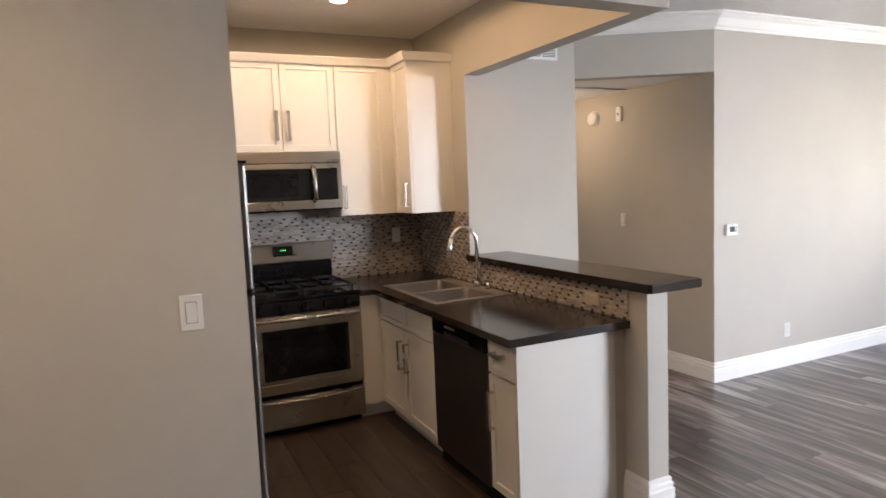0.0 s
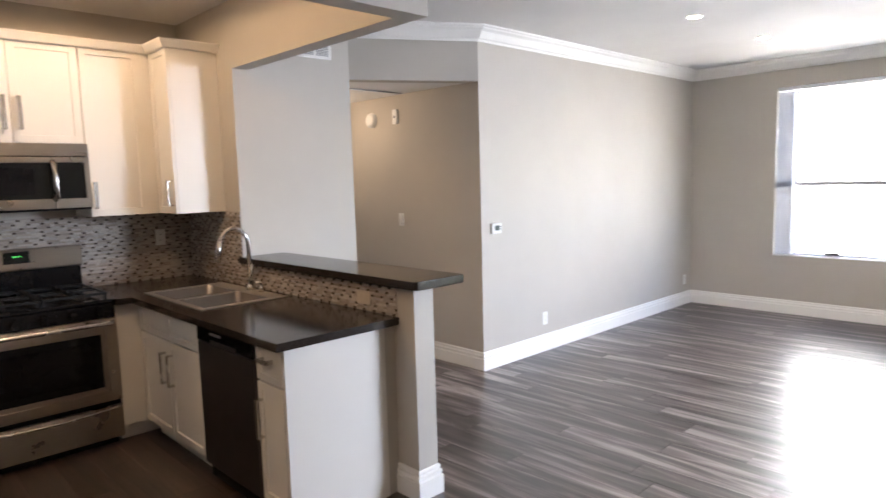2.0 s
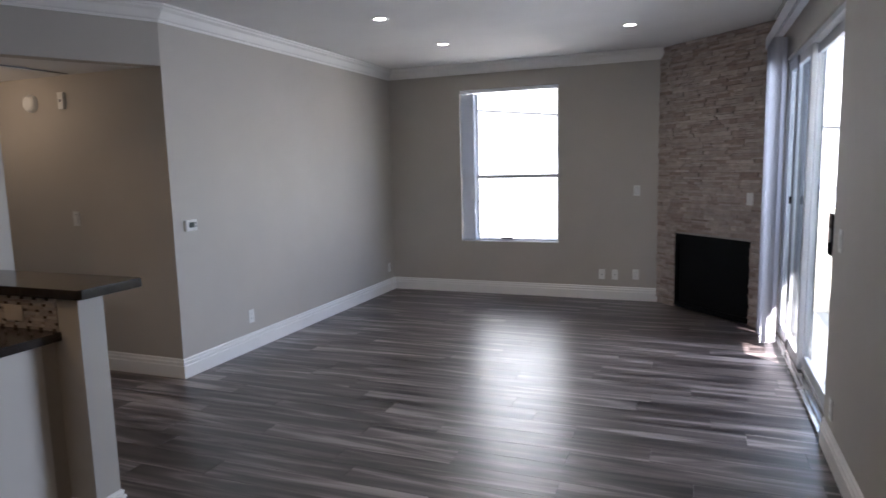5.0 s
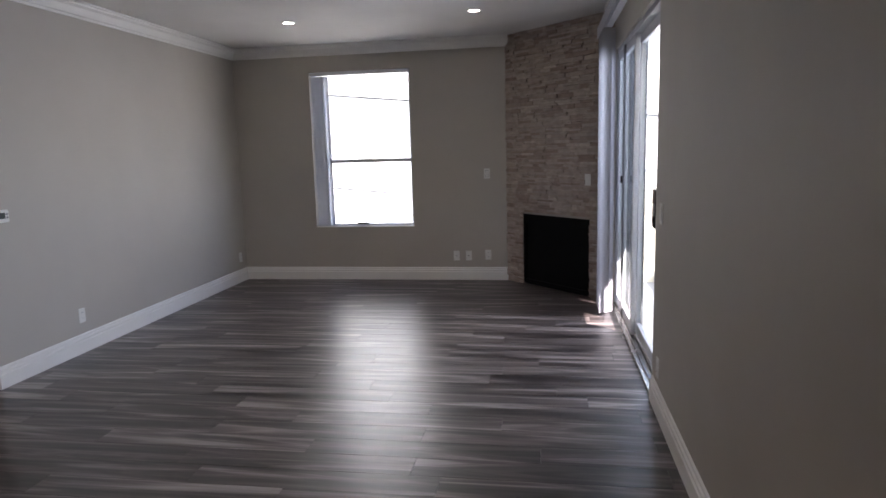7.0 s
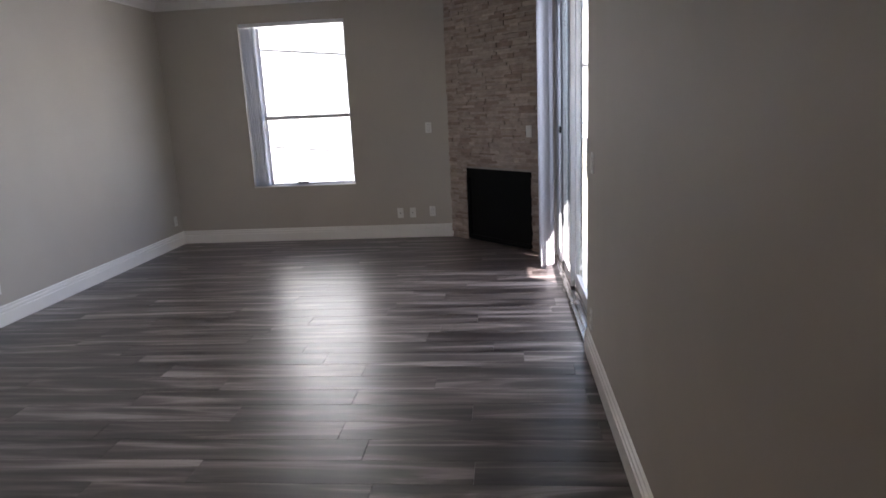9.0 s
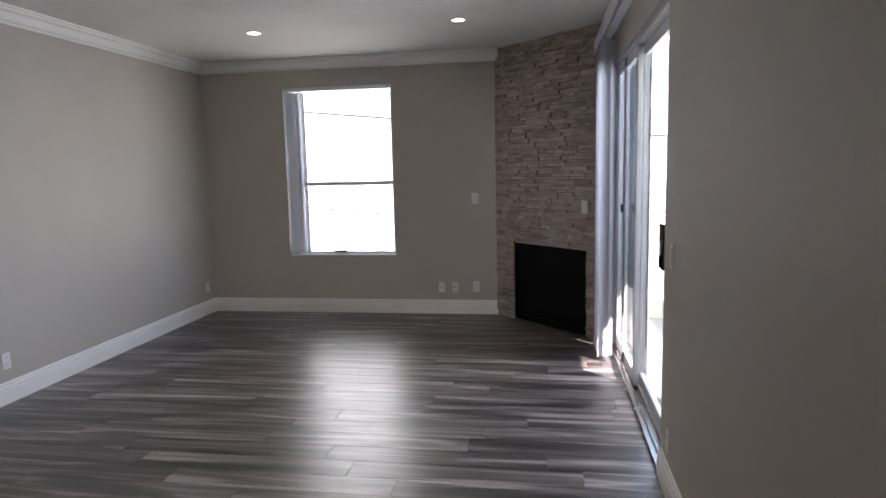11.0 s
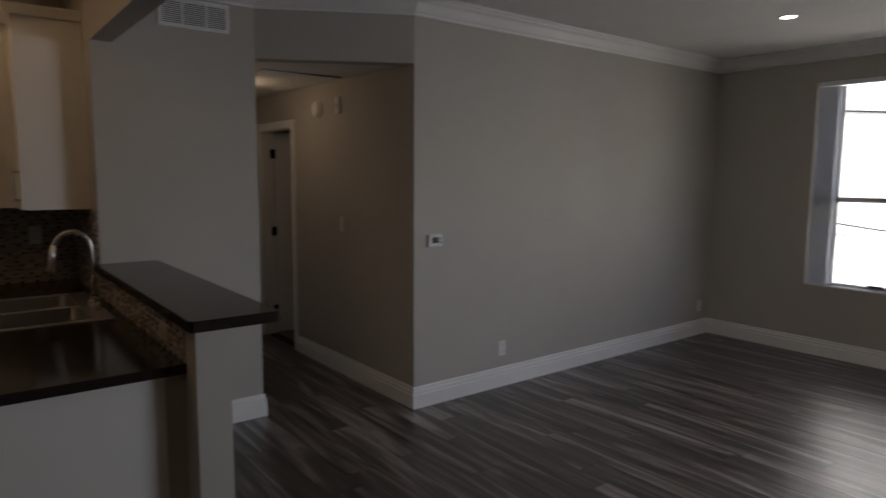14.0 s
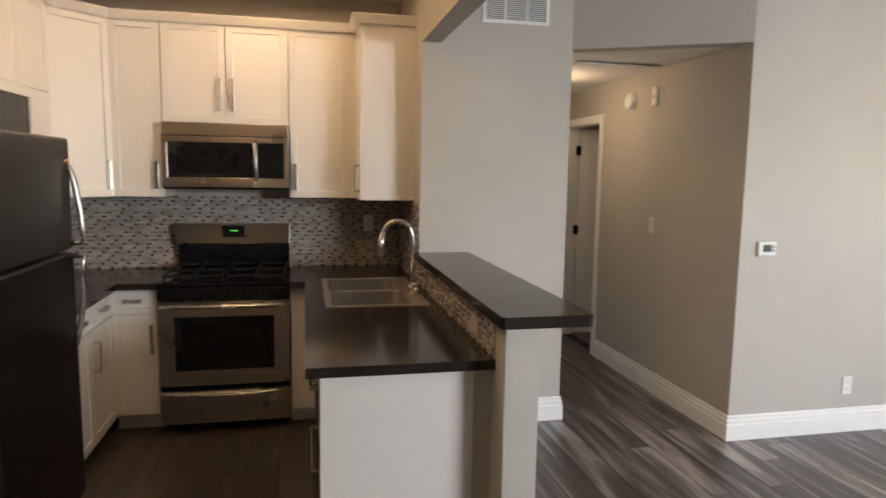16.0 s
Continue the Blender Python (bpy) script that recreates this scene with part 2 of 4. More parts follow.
def blind_cloth():
    m = Mat("white_vinyl_slats", (0.55, 0.55, 0.59), 0.45)
    t = m.t
    tl = t.nodes.new("ShaderNodeBsdfTranslucent")
    tl.inputs[0].default_value = (0.72, 0.74, 0.82, 1)
    mx = t.nodes.new("ShaderNodeMixShader")
    mx.inputs[0].default_value = 0.07
    t.links.new(m.b.outputs[0], mx.inputs[1])
    t.links.new(tl.outputs[0], mx.inputs[2])
    t.links.new(mx.outputs[0], t.nodes["Material Output"].inputs[0])
    return m.m


SLAT = blind_cloth()

# ---------------------------------------------------------------- mesh helpers
ORIGIN = {}


def box(bm, x0, x1, y0, y1, z0, z1, bevel=0.0):
    x0, x1, y0, y1, z0, z1 = min(x0, x1), max(x0, x1), min(y0, y1), max(y0, y1), min(z0, z1), max(z0, z1)
    v = [bm.verts.new(p) for p in ((x0, y0, z0), (x1, y0, z0), (x1, y1, z0), (x0, y1, z0), (x0, y0, z1), (x1, y0, z1), (x1, y1, z1), (x0, y1, z1))]
    fs = [bm.faces.new([v[i] for i in f]) for f in ((3, 2, 1, 0), (4, 5, 6, 7), (0, 1, 5, 4), (1, 2, 6, 5), (2, 3, 7, 6), (3, 0, 4, 7))]
    if bevel:
        bmesh.ops.bevel(bm, geom=list({e for f in fs for e in f.edges}), offset=bevel, segments=2, affect="EDGES", profile=0.5)
    return v


def boxes(*specs, bevel=0.0):
    bm = bmesh.new()
    for s in specs:
        box(bm, *s, bevel=bevel)
    return bm


def tube(bm, points, radius, sides=12, caps=True, flat=1.0):
    """A round bar along a line of points; flat squashes it across."""
    pts = [Vector(p) for p in points]
    rings = []
    up = Vector((0, 0, 1))
    for i, p in enumerate(pts):
        d = (pts[min(i + 1, len(pts) - 1)] - pts[max(i - 1, 0)]).normalized()
        a = d.cross(up)
        if a.length < 0.05:
            a = d.cross(Vector((0, 1, 0)))
        a.normalize()
        b = a.cross(d)
        r = radius[i] if isinstance(radius, (list, tuple)) else radius
        rings.append([bm.verts.new(p + (a * math.cos(2 * math.pi * k / sides) + b * flat * math.sin(2 * math.pi * k / sides)) * r) for k in range(sides)])
    for r0, r1 in zip(rings, rings[1:]):
        for k in range(sides):
            bm.faces.new((r0[k], r0[(k + 1) % sides], r1[(k + 1) % sides], r1[k]))
    if caps:
        bm.faces.new(rings[0][::-1])
        bm.faces.new(rings[-1])
    return bm


def tubes(points, radius, sides=12, flat=1.0):
    return tube(bmesh.new(), points, radius, sides, True, flat)


def prism(points, z0, z1):
    bm = bmesh.new()
    a = [bm.verts.new((x, y, z0)) for x, y in points]
    b = [bm.verts.new((x, y, z1)) for x, y in points]
    n = len(points)
    bm.faces.new(a[::-1])
    bm.faces.new(b)
    for i in range(n):
        bm.faces.new((a[i], a[(i + 1) % n], b[(i + 1) % n], b[i]))
    return bm


def sweep(path, profile, closed=False):
    """A moulding: the profile (out, up) along a line in plan, mitred at corners; out is to the right of the way."""
    bm = bmesh.new()
    pts = [Vector((*p[:2], 0)) for p in path]
    z = path[0][2]
    rings = []
    n = len(pts)
    for i, p in enumerate(pts):
        d0 = (p - pts[i - 1]).normalized() if i > 0 or closed else None
        d1 = (pts[(i + 1) % n] - p).normalized() if i < n - 1 or closed else None
        d0, d1 = d0 or d1, d1 or d0
        n0, n1 = Vector((d0.y, -d0.x, 0)), Vector((d1.y, -d1.x, 0))
        m = (n0 + n1).normalized()
        m /= max(0.3, m.dot(n0))
        rings.append([bm.verts.new((p.x + m.x * o, p.y + m.y * o, z + u)) for o, u in profile])
    k = len(profile)
    for i in range(n if closed else n - 1):
        a, b = rings[i], rings[(i + 1) % n]
        for j in range(k):
            bm.faces.new((a[j], a[(j + 1) % k], b[(j + 1) % k], b[j]))
    if not closed:
        bm.faces.new(rings[0])
        bm.faces.new(rings[-1][::-1])
    return bm


def part(name, bm, material, parent=None, label="", smooth=False):
    at = ORIGIN.get(parent.name, Vector()) if parent else Vector()
    bmesh.ops.recalc_face_normals(bm, faces=bm.faces)
    if at.length:
        bmesh.ops.translate(bm, verts=bm.verts, vec=-at)
    me = bpy.data.meshes.new(name)
    bm.to_mesh(me)
    bm.free()
    me.materials.append(material)
    if smooth:
        for p in me.polygons:
            p.use_smooth = True
    ob = new(name, me)
    if parent:
        ob.parent = parent
        ORIGIN[ob.name] = at
    if label:
        ob["label"] = label
    return ob


def thing(name, at, label, category, group="", kind=""):
    ob = new(name)
    ob.empty_display_size = 0.1
    ob.location = at
    ORIGIN[ob.name] = Vector(at)
    return tagged(ob, label, category, group, kind)


def setting(name, bm, material, label, category, smooth=False):
    return tagged(part(name, bm, material, smooth=smooth), label, category, kind="structure")


def disc(bm, x, y, z, r0, r1, z1, sides=32):
    """A flat ring or plug, turned round a vertical axis."""
    tube(bm, [(x, y, z), (x, y, z1)], [r0, r1], sides)
    return bm

# ---------------------------------------------------------------- structure
NY, EX = 3.76, 4.335          # window wall, slider wall
VX = -0.50                   # wall with the air vent
KY, KX, KS = -1.82, -1.34, -4.20   # kitchen: bar side, range wall, fridge wall
PX = 1.26                    # outer face of the kitchen front
BX, BY = VX, -0.885          # hall corner
HALL = 2.35
HEAD = 2.345
WX0, WX1, WZ0, WZ1 = 0.945, 2.155, 0.64, 2.475
SY0, SY1, SZ = 0.225, 2.60, 2.40

setting("wall_west", boxes((-0.12, 0, 0.12, NY, 0, CEIL), (-0.12, 0, 0.0, 0.12, 0, CEIL)), WALL, "greige painted living room wall with thermostat", "wall")
setting("wall_north", boxes((-0.12, WX0, NY, NY + 0.16, 0, CEIL), (WX1, EX + 0.15, NY, NY + 0.16, 0, CEIL), (WX0, WX1, NY, NY + 0.16, 0, WZ0), (WX0, WX1, NY, NY + 0.16, WZ1, CEIL)), WALL, "greige painted wall with a tall window", "wall")
setting("wall_east", boxes((EX, EX + 0.15, -6.4, SY0, 0, CEIL), (EX, EX + 0.15, SY1, NY, 0, CEIL), (EX, EX + 0.15, SY0, SY1, SZ, CEIL)), WALL, "greige painted wall with a sliding balcony door", "wall")
DX0, DX1, DZ = -2.62, -1.89, 2.05
setting("wall_hall_north", boxes((DX1, -0.12, 0, 0.12, 0, HALL + 0.1), (-2.78, DX0, 0, 0.12, 0, HALL + 0.1), (DX0, DX1, 0, 0.12, DZ, HALL + 0.1)), WALL, "greige hall wall with an open doorway", "wall")
setting("wall_hall_end", boxes((-2.90, -2.78, -1.0, 0.12, 0, HALL + 0.1)), WALL, "greige wall closing the hall", "wall")
setting("wall_hall_south", boxes((-2.78, VX - 0.12, BY - 0.12, BY, 0, HALL + 0.1)), WALL, "greige hall wall", "wall")
setting("wall_bedroom", boxes((-3.4, -3.3, 0.12, 2.4, 0, HALL + 0.1), (-3.3, -0.13, 2.4, 2.5, 0, HALL + 0.1), (-3.3, -2.79, 0.1, 0.12, 0, HALL + 0.1)), WALL, "plain wall of the dim room beyond the hall", "wall")
setting("wall_vent", boxes((VX - 0.12, VX, KY + 0.12, BY, 0, CEIL), (VX - 0.12, VX, KY, KY + 0.12, 0, CEIL)), WALL, "greige wall between kitchen and hall", "wall")
setting("wall_kitchen_north", boxes((KX - 0.12, VX - 0.12, KY, KY + 0.12, 0, CEIL)), WALL, "greige kitchen side wall", "wall")
setting("wall_kitchen_west", boxes((KX - 0.12, KX, KS, KY, 0, CEIL)), WALL, "greige kitchen wall behind the range", "wall")
setting("wall_kitchen_south", boxes((KX - 0.12, PX - 0.12, KS - 0.12, KS, 0, CEIL)), WALL, "greige kitchen wall behind the refrigerator", "wall")
setting("wall_entry", boxes((PX - 0.12, PX, -6.4, -3.612, 0, CEIL)), WALL, "greige entry wall with a light switch", "wall")
setting("wall_south", boxes((PX, EX, -6.52, -6.4, 0, CEIL)), WALL, "greige wall at the entry end", "wall")
# dropped headers round the kitchen opening, and over the mouth of the hall
setting("header_kitchen", boxes((VX, PX, KY, KY + 0.115, HEAD, CEIL), (PX - 0.12, PX, -3.612, KY, HEAD, CEIL)), WALL, "greige dropped header over the kitchen opening", "header")
dl = math.hypot(BX, BY)
nx, ny = BY / dl * 0.12, -BX / dl * 0.12
setting("header_hall", prism([(0, 0), (BX, BY), (BX + nx, BY + ny), (nx, ny)], HALL, CEIL), WALL, "greige slanting header over the hall mouth", "header")
setting("bar_wall", boxes((VX, PX - 0.035, KY, KY + 0.125, 0, 1.065), (1.0655, 1.0695, -1.8915, KY, 0, 0.874)), WALL, "greige half wall that carries the bar top", "half wall")

setting("ceiling", boxes((-1.5, EX + 0.2, -6.5, NY + 0.2, CEIL, CEIL + 0.15)), CEILING, "white painted living room and kitchen ceiling", "ceiling")
setting("ceiling_hall", prism([(nx - 0.004, ny + 0.002), (BX + nx - 0.004, BY + ny + 0.002), (-2.9, BY + ny + 0.002), (-2.9, 0.0), (-3.4, 0.0), (-3.4, 2.5), (-0.12, 2.5), (-0.12, ny + 0.002)], HALL + 0.003, HALL + 0.1), CEILING, "white lowered hall ceiling", "ceiling")

# skirting and cornice
BASE = [(0, 0), (0.020, 0), (0.020, 0.095), (0.014, 0.099), (0.012, 0.104), (0.016, 0.109), (0.016, 0.122), (0.009, 0.127), (0.007, 0.133), (0.010, 0.138), (0.009, 0.147), (0.002, 0.153), (0, 0.153)]
sk = [
    [(DX1 + 0.06, 0.0), (0.0, 0.0), (0.0, NY), (3.27, NY)],
    [(EX, SY0 - 0.02), (EX, -6.4)],
    [(VX, KY + 0.125), (BX, BY), (-2.78, BY)],
    [(1.06, KY), (PX - 0.035, KY), (PX - 0.035, KY + 0.125), (VX, KY + 0.125)],
    [(PX, -6.4), (PX, -3.612), (PX - 0.12, -3.612)],
]
for line in sk:
    path = [(x, y, 0.0) for x, y in line]
    setting("baseboard", sweep(path, BASE), TRIM, "white moulded baseboard along the floor", "baseboard")
CROWN = [(0, 0), (0, -0.115), (0.012, -0.115), (0.016, -0.10), (0.03, -0.092), (0.045, -0.07), (0.06, -0.045), (0.085, -0.03), (0.09, -0.018), (0.105, -0.014), (0.105, 0)]
setting("crown_moulding", sweep([(VX, KY + 0.115, CEIL), (BX, BY, CEIL), (0, 0, CEIL), (0, NY, CEIL), (3.29, NY, CEIL)], CROWN), TRIM, "white crown moulding under the ceiling", "cornice")
setting("crown_moulding_east", sweep([(EX, 2.62, CEIL), (EX, -6.4, CEIL)], CROWN), TRIM, "white crown moulding above the balcony door", "cornice")

# attic hatch lines in the hall ceiling
hatch = thing("attic_hatch", (-1.3, -0.43, HALL), "white painted hatch panel flush in hall ceiling", "hatch", kind="structure")
part("panel", boxes((-1.75, -0.87, -0.68, -0.09, HALL - 0.010, HALL - 0.002), bevel=0.002), CEILING, hatch)
part("gap", boxes((-1.77, -1.755, -0.70, -0.07, HALL - 0.006, HALL - 0.001), (-0.865, -0.85, -0.70, -0.07, HALL - 0.006, HALL - 0.001)), GREY_PLASTIC, hatch)


# ---------------------------------------------------------------- window
def make_window():
    w = thing("window_1", ((WX0 + WX1) / 2, NY + 0.1, WZ0), "white vinyl single-hung window, bright daylight outside", "window", kind="structure")
    y0, y1 = NY + 0.075, NY + 0.125
    mid = 1.43
    x0, x1, z0, z1 = WX0, WX1, WZ0, WZ1
    f = part("window_frame", boxes((x0, x0 + 0.035, y0, y1, z0, z1), (x1 - 0.035, x1, y0, y1, z0, z1), (x0 + 0.035, x1 - 0.035, y0, y1, z0, z0 + 0.035), (x0 + 0.035, x1 - 0.035, y0, y1, z1 - 0.035, z1), bevel=0.004), VINYL, w)
    part("meeting_rail", boxes((x0 + 0.035, x1 - 0.035, y0 - 0.012, y0 + 0.03, mid - 0.022, mid + 0.022), bevel=0.004), VINYL, w)
    part("latch", boxes((1.44, 1.58, y0 - 0.024, y0 - 0.001, z0 + 0.03, z0 + 0.052), (1.48, 1.54, y0 - 0.03, y0 - 0.022, z0 + 0.034, z0 + 0.046), bevel=0.003), BLACK, w, "black sash latch")
    part("window_sill", boxes((x0, x1, NY + 0.002, y0, z0 - 0.001, z0 + 0.012)), TRIM, w)
    for a, b in ((z0 + 0.035, mid), (mid, z1 - 0.035)):
        p = part("pane", boxes((x0 + 0.03, x1 - 0.03, y0 + 0.03, y0 + 0.034, a, b)), GLASS, w)
        p.visible_shadow = False


make_window()


def curved_slat(x, y, z0, z1, width, turn, bow=0.012):
    bm = bmesh.new()
    c, s = math.cos(turn), math.sin(turn)
    rows = []
    for z in (z0, z1):
        ring = []
        for side in (0, 1):
            for k in range(7):
                u = (k / 6 - 0.5) * (1 if side == 0 else -1)
                o = bow * (1 - 4 * u * u) + (0.0012 if side else 0)
                ring.append(bm.verts.new((x + c * u * width - s * o, y + s * u * width + c * o, z)))
        rows.append(ring)
    n = len(rows[0])
    for k in range(n):
        bm.faces.new((rows[0][k], rows[0][(k + 1) % n], rows[1][(k + 1) % n], rows[1][k]))
    bm.faces.new(rows[0][::-1])
    bm.faces.new(rows[1])
    return bm


def make_window_blind():
    b = thing("vertical_blind", (WX0 + 0.1, NY + 0.03, WZ0), "white vertical blind drawn to one side of the window", "blind")
    part("headrail", boxes((WX0 + 0.005, WX1 - 0.005, NY + 0.012, NY + 0.05, WZ1 - 0.045, WZ1 - 0.003), bevel=0.004), VINYL, b)
    for i in range(9):
        part("slat", curved_slat(WX0 + 0.045 + i * 0.019, NY + 0.034, WZ0 + 0.02, WZ1 - 0.05, 0.088, radians(62 + 3 * (i % 3))), SLAT, b)


make_window_blind()


# ---------------------------------------------------------------- balcony door
def make_slider():
    d = thing("door_1", (EX + 0.07, (SY0 + SY1) / 2, 0), "white-framed sliding glass balcony door, closed", "sliding door", kind="structure")
    x0, x1 = EX + 0.02, EX + 0.12
    part("door_frame", boxes((x0, x1, SY0, SY0 + 0.03, 0.03, SZ - 0.04), (x0, x1, SY1 - 0.03, SY1, 0.03, SZ - 0.04), (x0, x1, SY0, SY1, SZ - 0.04, SZ), bevel=0.004), ALU, d)
    part("sill_track", boxes((EX - 0.012, x1, SY0, SY1, 0.0, 0.022), (EX + 0.018, EX + 0.026, SY0, SY1, 0.022, 0.036), (EX + 0.062, EX + 0.07, SY0, SY1, 0.022, 0.036), bevel=0.002), STEEL_H, d, "metal floor track with two rails")
    mid = 1.50
    for a, b, x in ((SY0 + 0.03, mid + 0.05, EX + 0.075), (mid - 0.04, SY1 - 0.03, EX + 0.03)):
        p = part("door_panel", boxes((x, x + 0.035, a, a + 0.062, 0.037, SZ - 0.041), (x, x + 0.035, b - 0.062, b, 0.037, SZ - 0.041), (x, x + 0.035, a + 0.062, b - 0.062, 0.037, 0.125), (x, x + 0.035, a + 0.062, b - 0.062, SZ - 0.11, SZ - 0.041), bevel=0.004), ALU, d)
        g = part("pane", boxes((x + 0.014, x + 0.019, a + 0.05, b - 0.05, 0.11, SZ - 0.1)), GLASS, p)
        g.visible_shadow = False
    # sheet also stands in for the dark reflection on this panel's glass
    sc = part("screen_reflection", boxes((EX + 0.121, EX + 0.1225, mid - 0.03, SY1 - 0.01, 0.04, SZ - 0.05)), SCREEN_REFLECTION, d, "fine insect screen with the pane's dark reflection in its tint")
    sc.visible_shadow = False
    part("screen_stile", boxes((EX + 0.012, EX + 0.029, 2.01, 2.05, 0.037, SZ - 0.041), bevel=0.002), GREY_PLASTIC, d, "slim dark grey upright of the screen")
    part("latch", boxes((EX - 0.006, EX + 0.0115, 2.0, 2.055, 1.215, 1.275), bevel=0.004), BLACK, d, "black latch on the screen upright")
    h = part("door_handle", boxes((EX + 0.05, EX + 0.0745, 0.56, 0.68, 1.0, 1.25), bevel=0.006), BLACK, d, "black lock box on the glass")
    part("key_plate", boxes((EX + 0.046, EX + 0.0505, 0.60, 0.635, 1.08, 1.16), bevel=0.0015), PLASTIC, h)


make_slider()


def make_door_blind():
    b = thing("vertical_blind", (EX - 0.06, 2.3, 0), "white vertical blind bunched beside the balcony door", "blind")
    part("headrail", boxes((EX - 0.125, EX - 0.07, 0.12, 2.62, 2.535, 2.58), bevel=0.004), VINYL, b)
    part("valance", boxes((EX - 0.165, EX - 0.158, 0.12, 2.62, 2.50, 2.60), bevel=0.002), SLAT, b)
    for i in range(13):
        part("slat", curved_slat(EX - 0.098 + 0.018 * (i % 2 * 2 - 1), 2.165 + i * 0.032, 0.03, 2.534, 0.089, radians(12 + 4 * ((i * 7) % 5))), SLAT, b)


make_door_blind()


# ---------------------------------------------------------------- open door in the hall
def make_hall_door():
    d = thing("door_2", (DX0, 0.1, 0), "white panelled hall door standing open", "door", kind="structure")
    for x0, x1 in ((DX0 - 0.055, DX0 + 0.012), (DX1 - 0.012, DX1 + 0.055)):
        part("door_casing", boxes((x0, x1, -0.016, 0.0, 0, DZ + 0.055), bevel=0.003), TRIM, d)
    part("door_casing", boxes((DX0 + 0.012, DX1 - 0.012, -0.016, 0.0, DZ - 0.012, DZ + 0.055), bevel=0.003), TRIM, d)
    part("jamb", boxes((DX0, DX0 + 0.018, 0.001, 0.119, 0, DZ), (DX1 - 0.018, DX1, 0.001, 0.119, 0, DZ), (DX0 + 0.018, DX1 - 0.018, 0.001, 0.119, DZ - 0.018, DZ)), TRIM, d)
    # leaf opened inwards, hung on the far jamb
    ang = radians(82)
    rot = Matrix.Translation((DX0 + 0.02, 0.125, 0)) @ Matrix.Rotation(ang, 4, "Z")
    bm = boxes((0.0, 0.69, 0.0, 0.035, 0.012, DZ - 0.022), bevel=0.002)
    bmesh.ops.transform(bm, matrix=rot, verts=bm.verts)
    leaf = part("door_leaf", bm, TRIM, d)
    for z0, z1 in ((0.2, 0.75), (0.87, 1.06), (1.18, 1.9)):
        for x0, x1 in ((0.09, 0.32), (0.38, 0.61)):
            bm = boxes((x0, x1, -0.006, -0.0005, z0, z1), bevel=0.004)
            bmesh.ops.transform(bm, matrix=rot, verts=bm.verts)
            part("door_panel", bm, TRIM, leaf)
    for z in (0.25, 1.05, 1.82):
        part("hinge", boxes((DX0 + 0.018, DX0 + 0.030, 0.085, 0.135, z - 0.045, z + 0.045), bevel=0.003), BLACK, d, "black butt hinge")


make_hall_door()


# ---------------------------------------------------------------- fireplace
R2 = math.sqrt(0.5)
F0 = Vector((3.265, NY, 0))       # where the stone meets the window wall


def fp(s, d, z):
    """A point s metres along the slanting chimney breast and d metres proud of it."""
    return (F0.x + s * R2 - d * R2, F0.y - s * R2 - d * R2, z)


def fbox(bm, s0, s1, d0, d1, z0, z1):
    v = [bm.verts.new(fp(s, d, z)) for z in (z0, z1) for s, d in ((s0, d0), (s1, d0), (s1, d1), (s0, d1))]
    for f in ((0, 1, 2, 3), (4, 5, 6, 7), (0, 1, 5, 4), (1, 2, 6, 5), (2, 3, 7, 6), (3, 0, 4, 7)):
        bm.faces.new([v[i] for i in f])


FPL = (EX - F0.x) / R2
O0, O1, OZ = 0.27, 1.235, 0.80
fire = thing("fireplace", (3.85, 3.2, 0), "corner fireplace faced with stacked beige ledger stone", "fireplace")
bm = bmesh.new()
fbox(bm, 0.0, O0, -0.10, -0.002, 0, CEIL)
fbox(bm, O1, FPL, -0.10, -0.002, 0, CEIL)
fbox(bm, O0, O1, -0.10, -0.002, OZ, CEIL)
part("chimney_breast", bm, GROUT, fire)
bm = bmesh.new()
fbox(bm, O0 - 0.02, O1 + 0.02, -0.5, -0.48, 0, OZ + 0.02)
fbox(bm, O0 - 0.03, O0 - 0.001, -0.5, -0.10, 0, OZ + 0.02)
fbox(bm, O1 + 0.001, O1 + 0.03, -0.5, -0.10, 0, OZ + 0.02)
fbox(bm, O0, O1, -0.5, -0.10, OZ + 0.001, OZ + 0.03)
fbox(bm, O0, O1, -0.5, -0.02, 0.002, 0.02)
part("firebox", bm, SOOT, fire, "sooty black firebox")
bm = bmesh.new()
fbox(bm, O0, O0 + 0.035, -0.03, 0.006, 0.02, OZ)
fbox(bm, O1 - 0.035, O1, -0.03, 0.006, 0.02, OZ)
fbox(bm, O0 + 0.035, O1 - 0.035, -0.03, 0.006, OZ - 0.10, OZ)
fbox(bm, O0 + 0.035, O1 - 0.035, -0.03, 0.006, 0.02, 0.06)
part("black_surround", bm, SOOT, fire, "matte black metal surround")
bm = bmesh.new()
fbox(bm, O0 + 0.036, O1 - 0.036, -0.026, -0.02, 0.061, OZ - 0.101)
part("mesh_screen", bm, SOOT, fire, "black mesh fire screen")

# ---------------------------------------------------------------- lamps


def downlight(x, y, diffuser):
    d = thing("downlight", (x, y, CEIL), "round white recessed ceiling downlight, switched on", "downlight", "recessed downlights")
    bm = bmesh.new()
    prof = [(0.068, 0.0), (0.068, -0.005), (0.062, -0.008), (0.049, -0.005), (0.046, 0.0)]
    rings = [[bm.verts.new((x + r * math.cos(a * math.pi / 16), y + r * math.sin(a * math.pi / 16), CEIL + z)) for a in range(32)] for r, z in prof]
    for r0, r1 in zip(rings, rings[1:]):
        for k in range(32):
            bm.faces.new((r0[k], r0[(k + 1) % 32], r1[(k + 1) % 32], r1[k]))
    part("trim_ring", bm, PLASTIC, d, smooth=True)
    part("diffuser", disc(bmesh.new(), x, y, CEIL - 0.001, 0.047, 0.047, CEIL - 0.004), diffuser, d)


